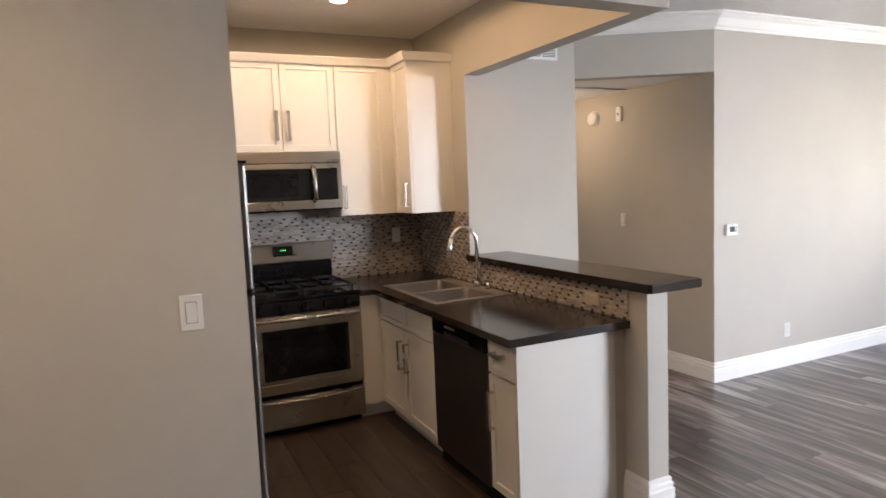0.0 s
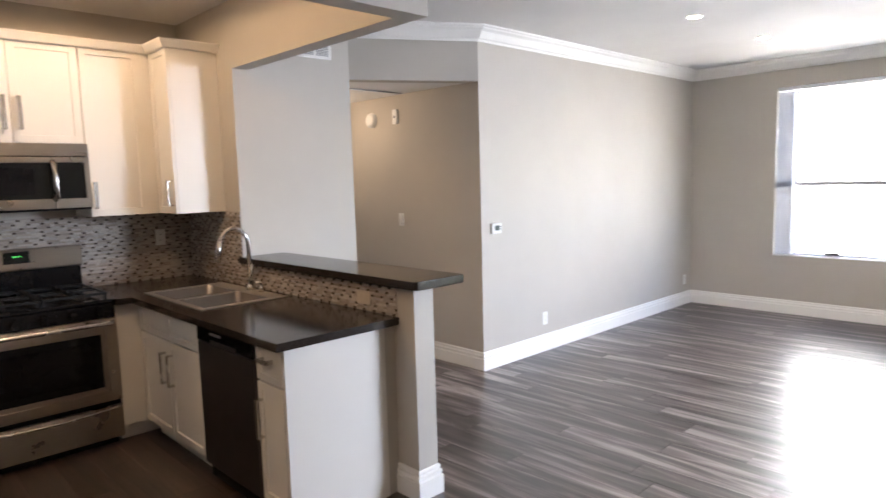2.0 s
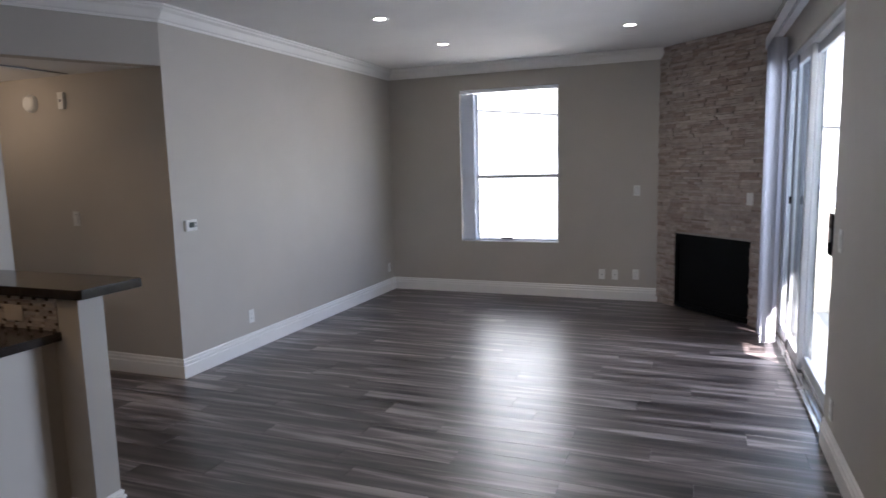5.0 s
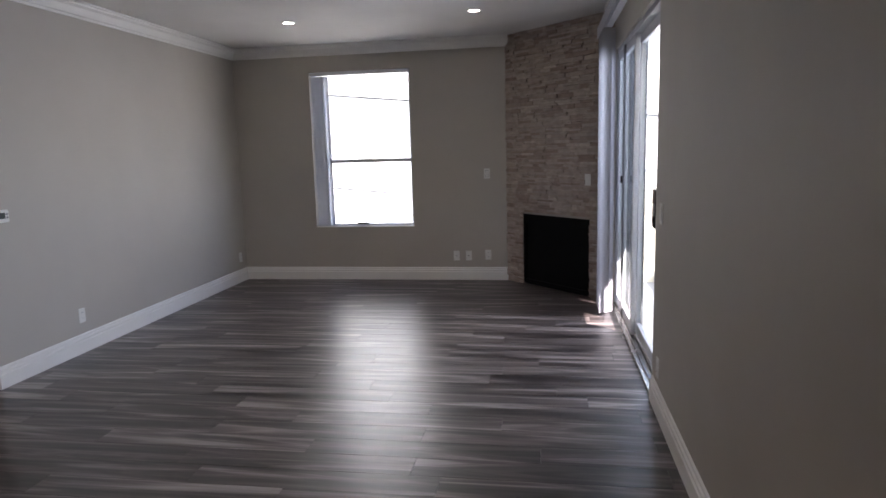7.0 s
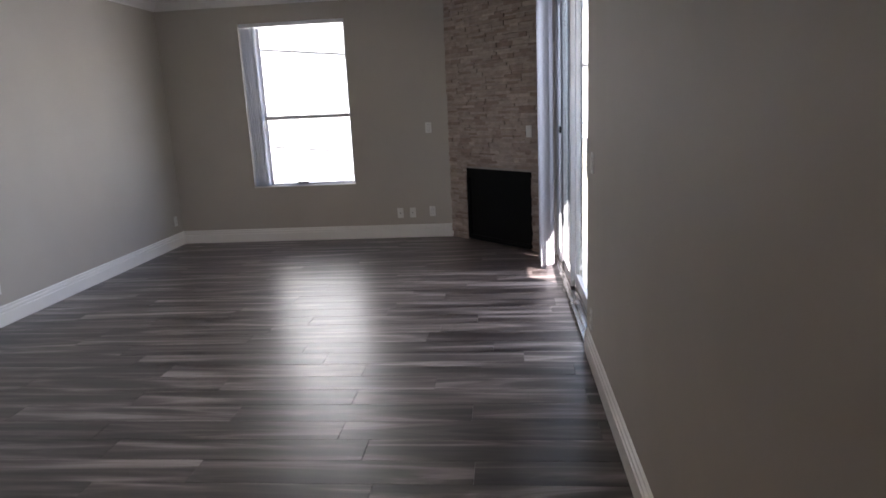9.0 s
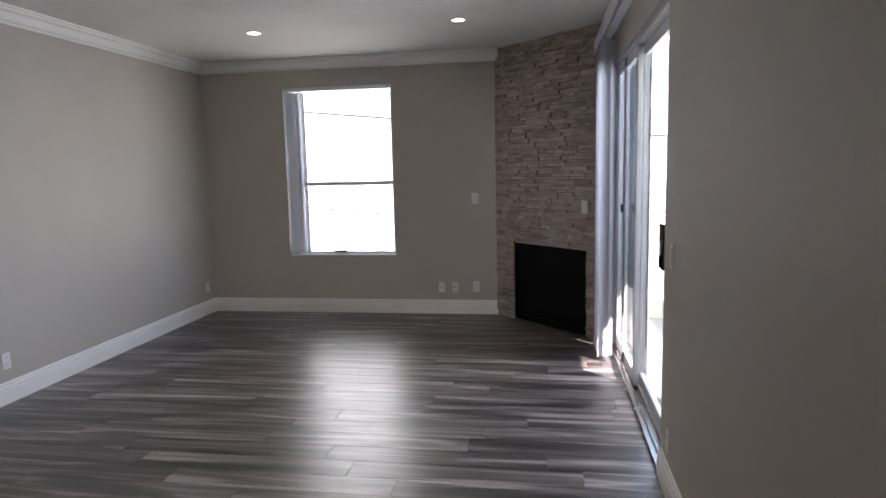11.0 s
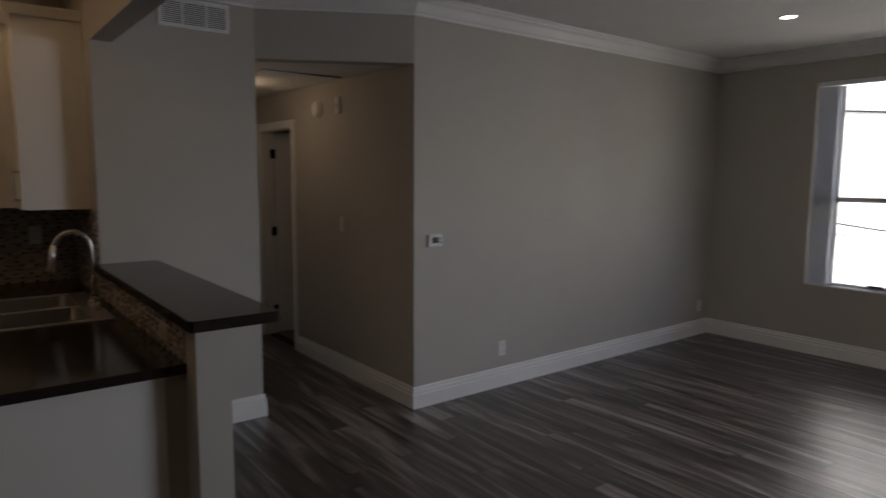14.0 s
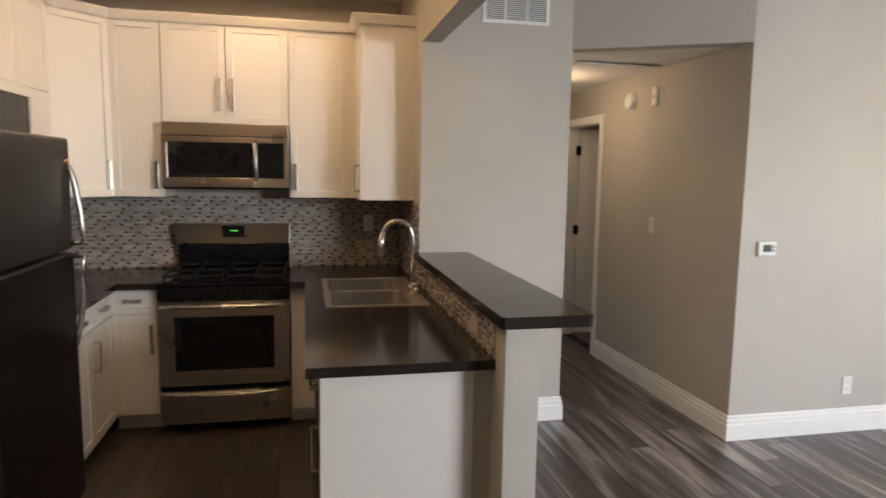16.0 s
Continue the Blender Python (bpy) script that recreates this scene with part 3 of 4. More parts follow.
for lx, ly in DOWNLIGHTS:
    downlight(lx, ly, LAMP_ON)
downlight(*KITCHEN_LIGHT, LAMP_WARM)
downlight(*KITCHEN_LIGHT_2, LAMP_WARM)
# unseen fitting added to go with the entry fill lamp
downlight(*ENTRY_FILL, LAMP_WARM)

hl = thing("ceiling_lamp", (*HALL_LIGHT, HALL), "small round white hall ceiling lamp, switched on", "ceiling lamp")
part("base_plate", disc(bmesh.new(), *HALL_LIGHT, HALL, 0.11, 0.11, HALL - 0.03), PLASTIC, hl)


# ---------------------------------------------------------------- kitchen
def panel(spec, axis, out, rail):
    """A slab with a framed, sunken field on its front, in one piece."""
    bm = boxes(spec)
    k = 0 if axis == "x" else 1
    bm.normal_update()
    bmesh.ops.recalc_face_normals(bm, faces=bm.faces)
    front = [f for f in bm.faces if f.normal[k] * out > 0.9]
    edges = [e for f in front for e in f.edges]
    bmesh.ops.inset_individual(bm, faces=front, thickness=rail, depth=0.0)
    step = bmesh.ops.inset_individual(bm, faces=front, thickness=0.003, depth=-0.009)
    bmesh.ops.bevel(bm, geom=[e for e in edges if e.is_valid], offset=0.0015, segments=2, affect="EDGES")
    return bm


def shaker(parent, axis, face, a0, a1, z0, z1, out, name="cabinet_door", rail=0.06, handle=None):
    """A framed door or drawer front. axis 'x': it faces along x and spans y; out: +1 or -1."""
    t = 0.02

    def b(u0, u1, d0, d1, w0, w1):
        d0, d1 = face + out * d0, face + out * d1
        return (d0, d1, u0, u1, w0, w1) if axis == "x" else (u0, u1, d0, d1, w0, w1)

    g = 0.0018
    a0, a1, z0, z1 = a0 + g, a1 - g, z0 + g, z1 - g
    bm = panel(b(a0, a1, 0.0, t, z0, z1), axis, out, min(rail, (z1 - z0) * 0.3))
    ob = part(name, bm, CABINET, parent)
    if handle:
        u, w, length, upright = handle
        hw = 0.0105
        h = length / 2
        if upright:
            bm = boxes(b(u - hw, u + hw, t + 0.026, t + 0.036, w - h, w + h), b(u - hw, u + hw, t, t + 0.026, w - h, w - h + 0.012), b(u - hw, u + hw, t, t + 0.026, w + h - 0.012, w + h), bevel=0.002)
        else:
            bm = boxes(b(u - h, u + h, t + 0.026, t + 0.036, w - hw, w + hw), b(u - h, u - h + 0.012, t, t + 0.026, w - hw, w + hw), b(u + h - 0.012, u + h, t, t + 0.026, w - hw, w + hw), bevel=0.002)
        part("handle", bm, STEEL_H, ob, "satin nickel bar handle")
    return ob


def cabinet(name, at, label, body):
    c = thing(name, at, label, "cabinet", "kitchen cabinets")
    part("body", boxes(*body, bevel=0.0015), CABINET, c)
    return c


UB, UT, UF = 1.41, 2.478, -1.03     # upper cabinets: underside, top, carcass front
UL = "white shaker wall cabinet with nickel bar handle"
c = cabinet("wall_cabinet", (-1.2, -2.97, 1.875), "white two-door shaker wall cabinet above the microwave", [(KX, UF, -3.352, -2.592, 1.872, UT)])
shaker(c, "x", UF, -3.350, -2.973, 1.875, UT, 1, handle=(-3.01, 2.05, 0.20, True))
shaker(c, "x", UF, -2.971, -2.594, 1.875, UT, 1, handle=(-2.93, 2.05, 0.20, True))
c = cabinet("wall_cabinet", (-1.2, -2.4, UB), UL, [(KX, UF, -2.590, -2.142, UB, UT)])
shaker(c, "x", UF, -2.588, -2.222, UB, UT, 1, handle=(-2.555, 1.545, 0.17, True))
c = cabinet("wall_cabinet", (-0.85, -1.98, UB), "white shaker wall cabinet with a plain end panel", [(KX, -0.712, -2.14, KY, UB, UT)])
shaker(c, "y", -2.14, -1.008, -0.714, UB, UT, -1, handle=(-0.755, 1.545, 0.17, True))
c = cabinet("wall_cabinet", (-1.2, -3.5, UB), UL, [(KX, UF, -3.648, -3.354, UB, UT)])
shaker(c, "x", UF, -3.648, -3.356, UB, UT, 1, handle=(-3.39, 1.545, 0.17, True))
c = thing("wall_cabinet", (-1.1, -3.95, UB), "white corner wall cabinet with a slanting door", "cabinet", "kitchen cabinets")
part("body", prism([(KX, -3.65), (UF, -3.65), (-0.72, -3.96), (-0.72, KS), (KX, KS)], UB, UT), CABINET, c)
rot = Matrix.Translation((UF, -3.65, 0)) @ Matrix.Rotation(radians(-45), 4, "Z")
dw = 0.31 * math.sqrt(2)
bm = panel((0.004, dw - 0.004, 0.0, 0.02, UB + 0.002, UT - 0.002), "y", 1, 0.06)
bmesh.ops.transform(bm, matrix=rot, verts=bm.verts)
dd = part("cabinet_door", bm, CABINET, c)
bm = boxes((0.035, 0.05, 0.046, 0.056, 1.46, 1.63), (0.035, 0.05, 0.02, 0.046, 1.46, 1.472), (0.035, 0.05, 0.02, 0.046, 1.618, 1.63), bevel=0.002)
bmesh.ops.transform(bm, matrix=rot, verts=bm.verts)
part("handle", bm, STEEL_H, dd, "satin nickel bar handle")
c = cabinet("wall_cabinet", (0.0, -4.0, 1.9), "white shaker wall cabinet above the refrigerator", [(0.062, PX - 0.122, KS, -3.89, 1.93, UT)])
shaker(c, "y", -3.89, 0.064, 0.6, 1.93, UT, 1)
shaker(c, "y", -3.89, 0.602, PX - 0.124, 1.93, UT, 1)
c = cabinet("wall_cabinet", (-0.2, -4.0, UB), "white wall cabinet with a dark glass lower door", [(-0.715, 0.060, KS, -3.89, UB, UT)])
shaker(c, "y", -3.89, -0.713, -0.33, 1.99, UT, 1)
shaker(c, "y", -3.89, -0.328, 0.058, 1.99, UT, 1)
gd = part("glass_door", boxes((-0.713, 0.058, -3.89, -3.87, UB, UB + 0.05), (-0.713, 0.058, -3.89, -3.87, 1.94, 1.988), (-0.713, -0.45, -3.89, -3.87, UB + 0.05, 1.94), (0.005, 0.058, -3.89, -3.87, UB + 0.05, 1.94), bevel=0.0015), CABINET, c)
part("pane", boxes((-0.45, 0.005, -3.889, -3.882, UB + 0.05, 1.94)), BLACK_GLASS, gd)
KCROWN = [(0, 0), (0.0, -0.008), (0.022, -0.008), (0.028, -0.002), (0.045, 0.030), (0.05, 0.038), (0.05, 0.046), (0, 0.046)]
tagged(part("cabinet_crown", sweep([(PX - 0.122, -3.87, UT), (-0.785, -3.87, UT), (UF + 0.02, -3.64, UT), (UF + 0.02, -2.16, UT), (-0.712, -2.16, UT), (-0.712, KY, UT)], KCROWN), CABINET), "white crown strip along the wall cabinet tops", "moulding", kind="structure")


def make_microwave():
    m = thing("microwave", (-1.15, -2.97, 1.46), "stainless over-the-range microwave with black glass door", "microwave")
    y0, y1, f = -3.350, -2.594, -0.965
    part("body", boxes((KX + 0.002, f, y0, y1, 1.462, 1.870), bevel=0.003), BLACK, m)
    part("top_grille", boxes((f, f + 0.028, y0, y1, 1.792, 1.870), bevel=0.004), STEEL, m)
    yd = -2.80
    d = part("door", boxes((f, f + 0.03, y0, yd, 1.475, 1.535), (f, f + 0.03, y0, yd, 1.752, 1.788), (f, f + 0.03, y0, y0 + 0.035, 1.535, 1.752), bevel=0.003), STEEL, m)
    part("door_glass", boxes((f, f + 0.027, y0 + 0.035, yd, 1.535, 1.752)), BLACK_GLASS, d)
    part("inner_window", boxes((f + 0.0275, f + 0.029, y0 + 0.09, yd - 0.10, 1.565, 1.722)), BLACK, d)
    part("handle", tubes([(f + 0.03, -2.795, 1.53), (f + 0.06, -2.795, 1.55), (f + 0.066, -2.795, 1.645), (f + 0.06, -2.795, 1.74), (f + 0.03, -2.795, 1.76)], 0.017, 12), STEEL_H, d, "polished bowed handle", smooth=True)
    c = part("control_panel", boxes((f, f + 0.028, yd + 0.003, y1 - 0.03, 1.535, 1.752)), BLACK_GLASS, m)
    part("steel_trim", boxes((f, f + 0.03, yd + 0.003, y1, 1.475, 1.533), (f, f + 0.03, yd + 0.003, y1, 1.754, 1.788), (f, f + 0.03, y1 - 0.029, y1, 1.533, 1.754), bevel=0.002), STEEL, m)


make_microwave()


def make_range():
    r = thing("gas_range", (-1.0, -2.97, 0), "stainless gas range with black cooktop and oven glass", "stove")
    y0, y1, f = -3.350, -2.594, -0.70
    part("body", boxes((KX + 0.012, f, y0, y1, 0.05, 0.895), bevel=0.003), BLACK, r)
    part("toe_space", boxes((-1.28, f - 0.04, y0 + 0.02, y1 - 0.02, 0.0, 0.05)), BLACK, r)
    part("cooktop", boxes((-1.28, f + 0.02, y0 - 0.003, y1 + 0.003, 0.895, 0.918), bevel=0.006), BLACK, r, "black enamel cooktop")
    g = part("backguard", boxes((KX + 0.012, -1.275, y0 + 0.02, y1 - 0.012, 0.918, 1.079), bevel=0.004), BLACK, r)
    bp = part("back_panel", boxes((KX + 0.012, -1.262, y0 + 0.002, y1 - 0.002, 1.08, 1.222), bevel=0.01), STEEL, r, "stainless control backguard")
    dp = part("display", boxes((-1.262, -1.257, -3.045, -2.90, 1.13, 1.205), bevel=0.002), BLACK_GLASS, bp)
    for k in range(4):
        part("digit", boxes((-1.257, -1.2555, -2.992 + k * 0.012, -2.985 + k * 0.012, 1.170, 1.178)), GREEN_LED, dp)
    # front: knobs band, oven door, drawer
    kb = part("knob_panel", boxes((f, f + 0.03, y0, y1, 0.808, 0.893), bevel=0.006), BLACK, r)
    for k in range(5):
        ky = y0 + 0.09 + k * 0.144
        part("knob", tubes([(f + 0.03, ky, 0.852), (f + 0.05, ky, 0.852), (f + 0.066, ky, 0.852)], [0.025, 0.025, 0.02], 16), BLACK, kb)
    z0, z1 = 0.292, 0.803
    d = part("oven_door", panel((f, f + 0.035, y0, y1, z0, z1), "x", 1, 0.088), STEEL, r)
    part("oven_glass", boxes((f + 0.0262, f + 0.0308, y0 + 0.092, y1 - 0.092, z0 + 0.092, z1 - 0.092)), BLACK_GLASS, d)
    part("inner_window", boxes((f + 0.0312, f + 0.0325, y0 + 0.13, y1 - 0.13, 0.425, 0.67)), BLACK, d)
    part("handle", tubes([(f + 0.03, y0 + 0.02, 0.782), (f + 0.065, y0 + 0.035, 0.782)] + [(f + 0.07 + 0.012 * math.sin(math.pi * k / 8), y0 + 0.05 + (y1 - y0 - 0.1) * k / 8, 0.782) for k in range(9)] + [(f + 0.065, y1 - 0.035, 0.782), (f + 0.03, y1 - 0.02, 0.782)], 0.014, 10), STEEL_H, d, smooth=True)
    w = part("storage_drawer", boxes((f, f + 0.032, y0, y1, 0.055, 0.255), bevel=0.004), STEEL, r)
    part("handle", tubes([(f + 0.028 + 0.022 * math.sin(math.pi * k / 10), y0 + 0.012 + (y1 - y0 - 0.024) * k / 10, 0.246 - 0.014 * math.sin(math.pi * k / 10)) for k in range(11)], 0.013, 8, 0.7), STEEL_H, w, "bowed steel lip", smooth=True)
    # burners and grates
    for bx in (-1.12, -0.85):
        for by in (-3.18, -2.76):
            bn = part("burner", disc(bmesh.new(), bx, by, 0.919, 0.055, 0.048, 0.935, 20), IRON, r)
            part("burner_cap", disc(bmesh.new(), bx, by, 0.9355, 0.036, 0.034, 0.945, 20), BLACK, bn)
    for ga, gb in ((y0 + 0.03, -2.98), (-2.964, y1 - 0.03)):
        bm = bmesh.new()
        for x in (-1.255, -0.99, -0.715):
            box(bm, x - 0.006, x + 0.006, ga, gb, 0.945, 0.960)
        for k in range(3):
            y = ga + (gb - ga) * k / 2
            box(bm, -1.255, -0.715, y - 0.006, y + 0.006, 0.946, 0.961)
        for x in (-1.25, -0.72):
            for y in (ga + 0.006, gb - 0.006):
                box(bm, x - 0.007, x + 0.007, y - 0.007, y + 0.007, 0.918, 0.946)
        for x in (-1.12, -0.85):
            y = (ga + gb) / 2
            box(bm, x - 0.11, x - 0.03, y - 0.005, y + 0.005, 0.958, 0.968)
            box(bm, x + 0.03, x + 0.11, y - 0.005, y + 0.005, 0.958, 0.968)
            box(bm, x - 0.005, x + 0.005, y - 0.15, y - 0.03, 0.958, 0.968)
            box(bm, x - 0.005, x + 0.005, y + 0.03, y + 0.15, 0.958, 0.968)
        part("grate", bm, IRON, r, "cast iron pan grate")


make_range()

# base cabinets of the peninsula: they face the fridge wall
CF = -2.43
c = cabinet("base_cabinet", (-0.3, -2.1, 0), "white shaker sink base cabinet with two doors below false drawers", [(-0.70, 0.197, CF, KY, 0.10, 0.70), (-0.70, 0.197, CF, CF + 0.018, 0.7005, 0.875), (0.179, 0.197, CF + 0.0185, KY, 0.7005, 0.875), (-0.70, 0.197, CF + 0.06, KY, 0.0, 0.0995)])
shaker(c, "y", CF, -0.690, -0.249, 0.70, 0.862, -1, "false_drawer", rail=0.045)
shaker(c, "y", CF, -0.247, 0.195, 0.70, 0.862, -1, "false_drawer", rail=0.045)
shaker(c, "y", CF, -0.690, -0.249, 0.112, 0.695, -1, handle=(-0.300, 0.527, 0.19, True))
shaker(c, "y", CF, -0.247, 0.195, 0.112, 0.695, -1, handle=(-0.196, 0.527, 0.19, True))
c = cabinet("base_cabinet", (0.9, -2.1, 0), "white narrow base cabinet with drawer and end panel", [(0.820, 1.065, CF, KY, 0.10, 0.875), (0.820, 1.065, CF + 0.06, KY, 0.0, 0.10)])
shaker(c, "y", CF, 0.822, 1.060, 0.695, 0.862, -1, "drawer", rail=0.045, handle=(0.937, 0.80, 0.09, False))
shaker(c, "y", CF, 0.822, 1.060, 0.112, 0.688, -1, rail=0.055, handle=(0.858, 0.513, 0.19, True))
part("end_panel", boxes((1.0655, 1.078, CF - 0.02, -1.892, 0.0, 0.875), bevel=0.0015), CABINET, c)
c = cabinet("base_cabinet", (-1.0, -2.3, 0), "white corner filler cabinet beside the range", [(KX, -0.735, -2.588, KY, 0.10, 0.875), (-0.7345, -0.702, -2.588, -2.415, 0.10, 0.875), (KX, -0.76, -2.588, KY, 0.0, 0.10)])
c = cabinet("base_cabinet", (-1.0, -3.5, 0), "white base cabinet with drawer beside the range", [(KX, -0.74, -3.62, -3.356, 0.10, 0.875), (KX, -0.80, -3.62, -3.356, 0.0, 0.10)])
shaker(c, "x", -0.74, -3.615, -3.358, 0.735, 0.865, 1, "drawer", handle=(-3.49, 0.81, 0.10, False))
shaker(c, "x", -0.74, -3.615, -3.358, 0.112, 0.728, 1, handle=(-3.39, 0.58, 0.17, True))
for xa, xb in ((-0.715, -0.312), (-0.310, 0.060)):
    c = cabinet("base_cabinet", ((xa + xb) / 2, -3.9, 0), "white shaker base cabinet with drawer beside the refrigerator", [(xa if xa > -0.5 else KX, xb, KS, -3.622, 0.10, 0.875), (xa if xa > -0.5 else KX, xb, KS, -3.68, 0.0, 0.10)])
    shaker(c, "y", -3.622, xa, xb, 0.735, 0.865, 1, "drawer", handle=((xa + xb) / 2, 0.81, 0.10, False))
    shaker(c, "y", -3.622, xa, xb, 0.112, 0.728, 1, handle=(xb - 0.045, 0.58, 0.17, True))


def make_dishwasher():
    d = thing("dishwasher", (0.51, -2.1, 0), "black stainless dishwasher with control strip", "dishwasher")
    part("body", boxes((0.200, 0.817, CF + 0.005, KY - 0.01, 0.02, 0.872)), BLACK, d)
    part("door", boxes((0.202, 0.815, CF - 0.028, CF + 0.004, 0.105, 0.775), bevel=0.004), DARK_STEEL, d)
    p = part("control_strip", boxes((0.202, 0.815, CF - 0.032, CF + 0.004, 0.78, 0.868), bevel=0.008), BLACK, d)
    part("recessed_grip", boxes((0.37, 0.65, CF - 0.036, CF - 0.0325, 0.785, 0.805), bevel=0.0015), DARK_STEEL, p)
    part("badge", boxes((0.37, 0.49, CF - 0.0345, CF - 0.0325, 0.83, 0.842)), GREY_PLASTIC, p)
    part("toe_kick", boxes((0.204, 0.813, CF + 0.045, CF + 0.055, 0.0, 0.10)), BLACK, d)


make_dishwasher()

# worktops
SX0, SX1, SYA, SYB = -0.73, 0.135, -2.40, -1.875


def slab(xs, ys, keep, z0, z1):
    """A slab made of the kept cells of a grid, in one piece."""
    bm = bmesh.new()
    v = [[bm.verts.new((x, y, z0)) for y in ys] for x in xs]
    fs = [bm.faces.new((v[i][j], v[i + 1][j], v[i + 1][j + 1], v[i][j + 1])) for i in range(len(xs) - 1) for j in range(len(ys) - 1) if keep(i, j)]
    up = bmesh.ops.extrude_face_region(bm, geom=fs)
    bmesh.ops.translate(bm, vec=(0, 0, z1 - z0), verts=[g for g in up["geom"] if isinstance(g, bmesh.types.BMVert)])
    bmesh.ops.delete(bm, geom=[q for q in bm.verts if not q.link_faces], context="VERTS")
    return bm


wt = slab([KX, SX0 + 0.012, -0.655, SX1 - 0.012, 1.11], [-2.588, -2.50, SYA + 0.012, SYB - 0.012, KY + 0.002], lambda i, j: (i, j) not in ((1, 2), (2, 2)) and not (j == 0 and i > 1), 0.876, 0.914)
tagged(part("worktop", wt, QUARTZ), "dark brown speckled quartz worktop with sink cut-out", "worktop")
tagged(part("worktop", slab([KX, -0.70, 0.062], [KS, -3.575, -3.356], lambda i, j: (i, j) != (1, 1), 0.876, 0.914), QUARTZ), "dark brown quartz worktop beside the refrigerator", "worktop")
bt = prism([(VX + 0.001, KY - 0.035), (PX + 0.005, KY - 0.035), (PX + 0.02, KY - 0.02), (PX + 0.02, -1.53), (PX + 0.005, -1.515), (VX + 0.001, -1.515)], 1.066, 1.108)
bmesh.ops.bevel(bt, geom=[e for e in bt.edges if abs(e.verts[0].co.z - e.verts[1].co.z) < 1e-4], offset=0.004, segments=2, affect="EDGES")
tagged(part("bar_top", bt, QUARTZ), "dark brown quartz raised bar top on half wall", "bar counter")


def make_sink():
    s = thing("kitchen_sink", (-0.3, -2.13, 0.914), "stainless steel double-bowl drop-in sink", "sink")
    z = 0.914
    mid = (SX0 + SX1) / 2
    bowls = ((SX0 + 0.035, mid - 0.015), (mid + 0.015, SX1 - 0.035))
    ya, yb = SYA + 0.035, SYB - 0.095
    part("rim", boxes((SX0, SX1, SYA, ya, z, z + 0.007), (SX0, SX1, yb, SYB, z, z + 0.007), (SX0, bowls[0][0], ya, yb, z, z + 0.007), (bowls[1][1], SX1, ya, yb, z, z + 0.007), (bowls[0][1], bowls[1][0], ya, yb, z - 0.002, z + 0.005), bevel=0.002), LIT_SINK_STEEL, s)
    for a, b in bowls:
        bm = bmesh.new()

        def ring(inset, zz, rad):
            out = []
            for cx, cy, st in ((b - inset - rad, yb - inset - rad, 0), (a + inset + rad, yb - inset - rad, 90), (a + inset + rad, ya + inset + rad, 180), (b - inset - rad, ya + inset + rad, 270)):
                for k in range(6):
                    an = radians(st + 18 * k)
                    out.append(bm.verts.new((cx + rad * math.cos(an), cy + rad * math.sin(an), zz)))
            return out

        rs = [ring(-0.002, z + 0.004, 0.05), ring(0.004, z - 0.01, 0.05), ring(0.012, z - 0.17, 0.05), ring(0.04, z - 0.20, 0.04)]
        for r0, r1 in zip(rs, rs[1:]):
            for k in range(24):
                bm.faces.new((r0[k], r0[(k + 1) % 24], r1[(k + 1) % 24], r1[k]))
        bm.faces.new(rs[-1])
        bw = part("bowl", bm, SHADED_BOWL_STEEL, s, smooth=True)
        part("drain", disc(bmesh.new(), (a + b) / 2, (ya + yb) / 2, z - 0.1995, 0.045, 0.04, z - 0.196, 20), LIT_SINK_STEEL, bw)


make_sink()


def make_faucet():
    f = thing("faucet", (-0.26, -1.902, 0.921), "brushed nickel pull-down faucet with high arc", "faucet")
    x, y, z = -0.26, -1.902, 0.921
    part("base", disc(bmesh.new(), x, y, z, 0.03, 0.026, z + 0.035, 20), STEEL_H, f, smooth=True)
    dx, dy = -0.25, -0.97
    pts = [(x, y, z + 0.03), (x, y, z + 0.295)]
    for k in range(1, 13):
        a = math.pi * k / 12 * 0.93
        pts.append((x + dx * 0.086 * (1 - math.cos(a)), y + dy * 0.086 * (1 - math.cos(a)), z + 0.295 + 0.10 * math.sin(a)))
    part("spout", tubes(pts, 0.013, 14), STEEL_H, f, smooth=True)
    e = Vector(pts[-1])
    part("spray_head", tubes([e + Vector((0, 0, 0.01)), e + Vector((dx * 0.012, dy * 0.012, -0.05)), e + Vector((dx * 0.025, dy * 0.025, -0.125))], [0.015, 0.018, 0.024], 14), STEEL_H, f, smooth=True)
    part("lever", tubes([(x + 0.02, y, z + 0.06), (x + 0.045, y - 0.01, z + 0.075), (x + 0.055, y - 0.012, z + 0.17)], [0.012, 0.011, 0.007], 10), STEEL_H, f, smooth=True)
    s = thing("soap_dispenser", (-0.12, -1.902, 0.921), "small brushed nickel soap pump beside the faucet", "soap dispenser")
    part("base", disc(bmesh.new(), -0.12, -1.902, 0.921, 0.02, 0.014, 0.965, 16), STEEL_H, s, smooth=True)
    part("nozzle", tubes([(-0.12, -1.902, 0.965), (-0.12, -1.902, 0.985), (-0.125, -1.935, 0.985)], 0.008, 10), STEEL_H, s, smooth=True)


make_faucet()


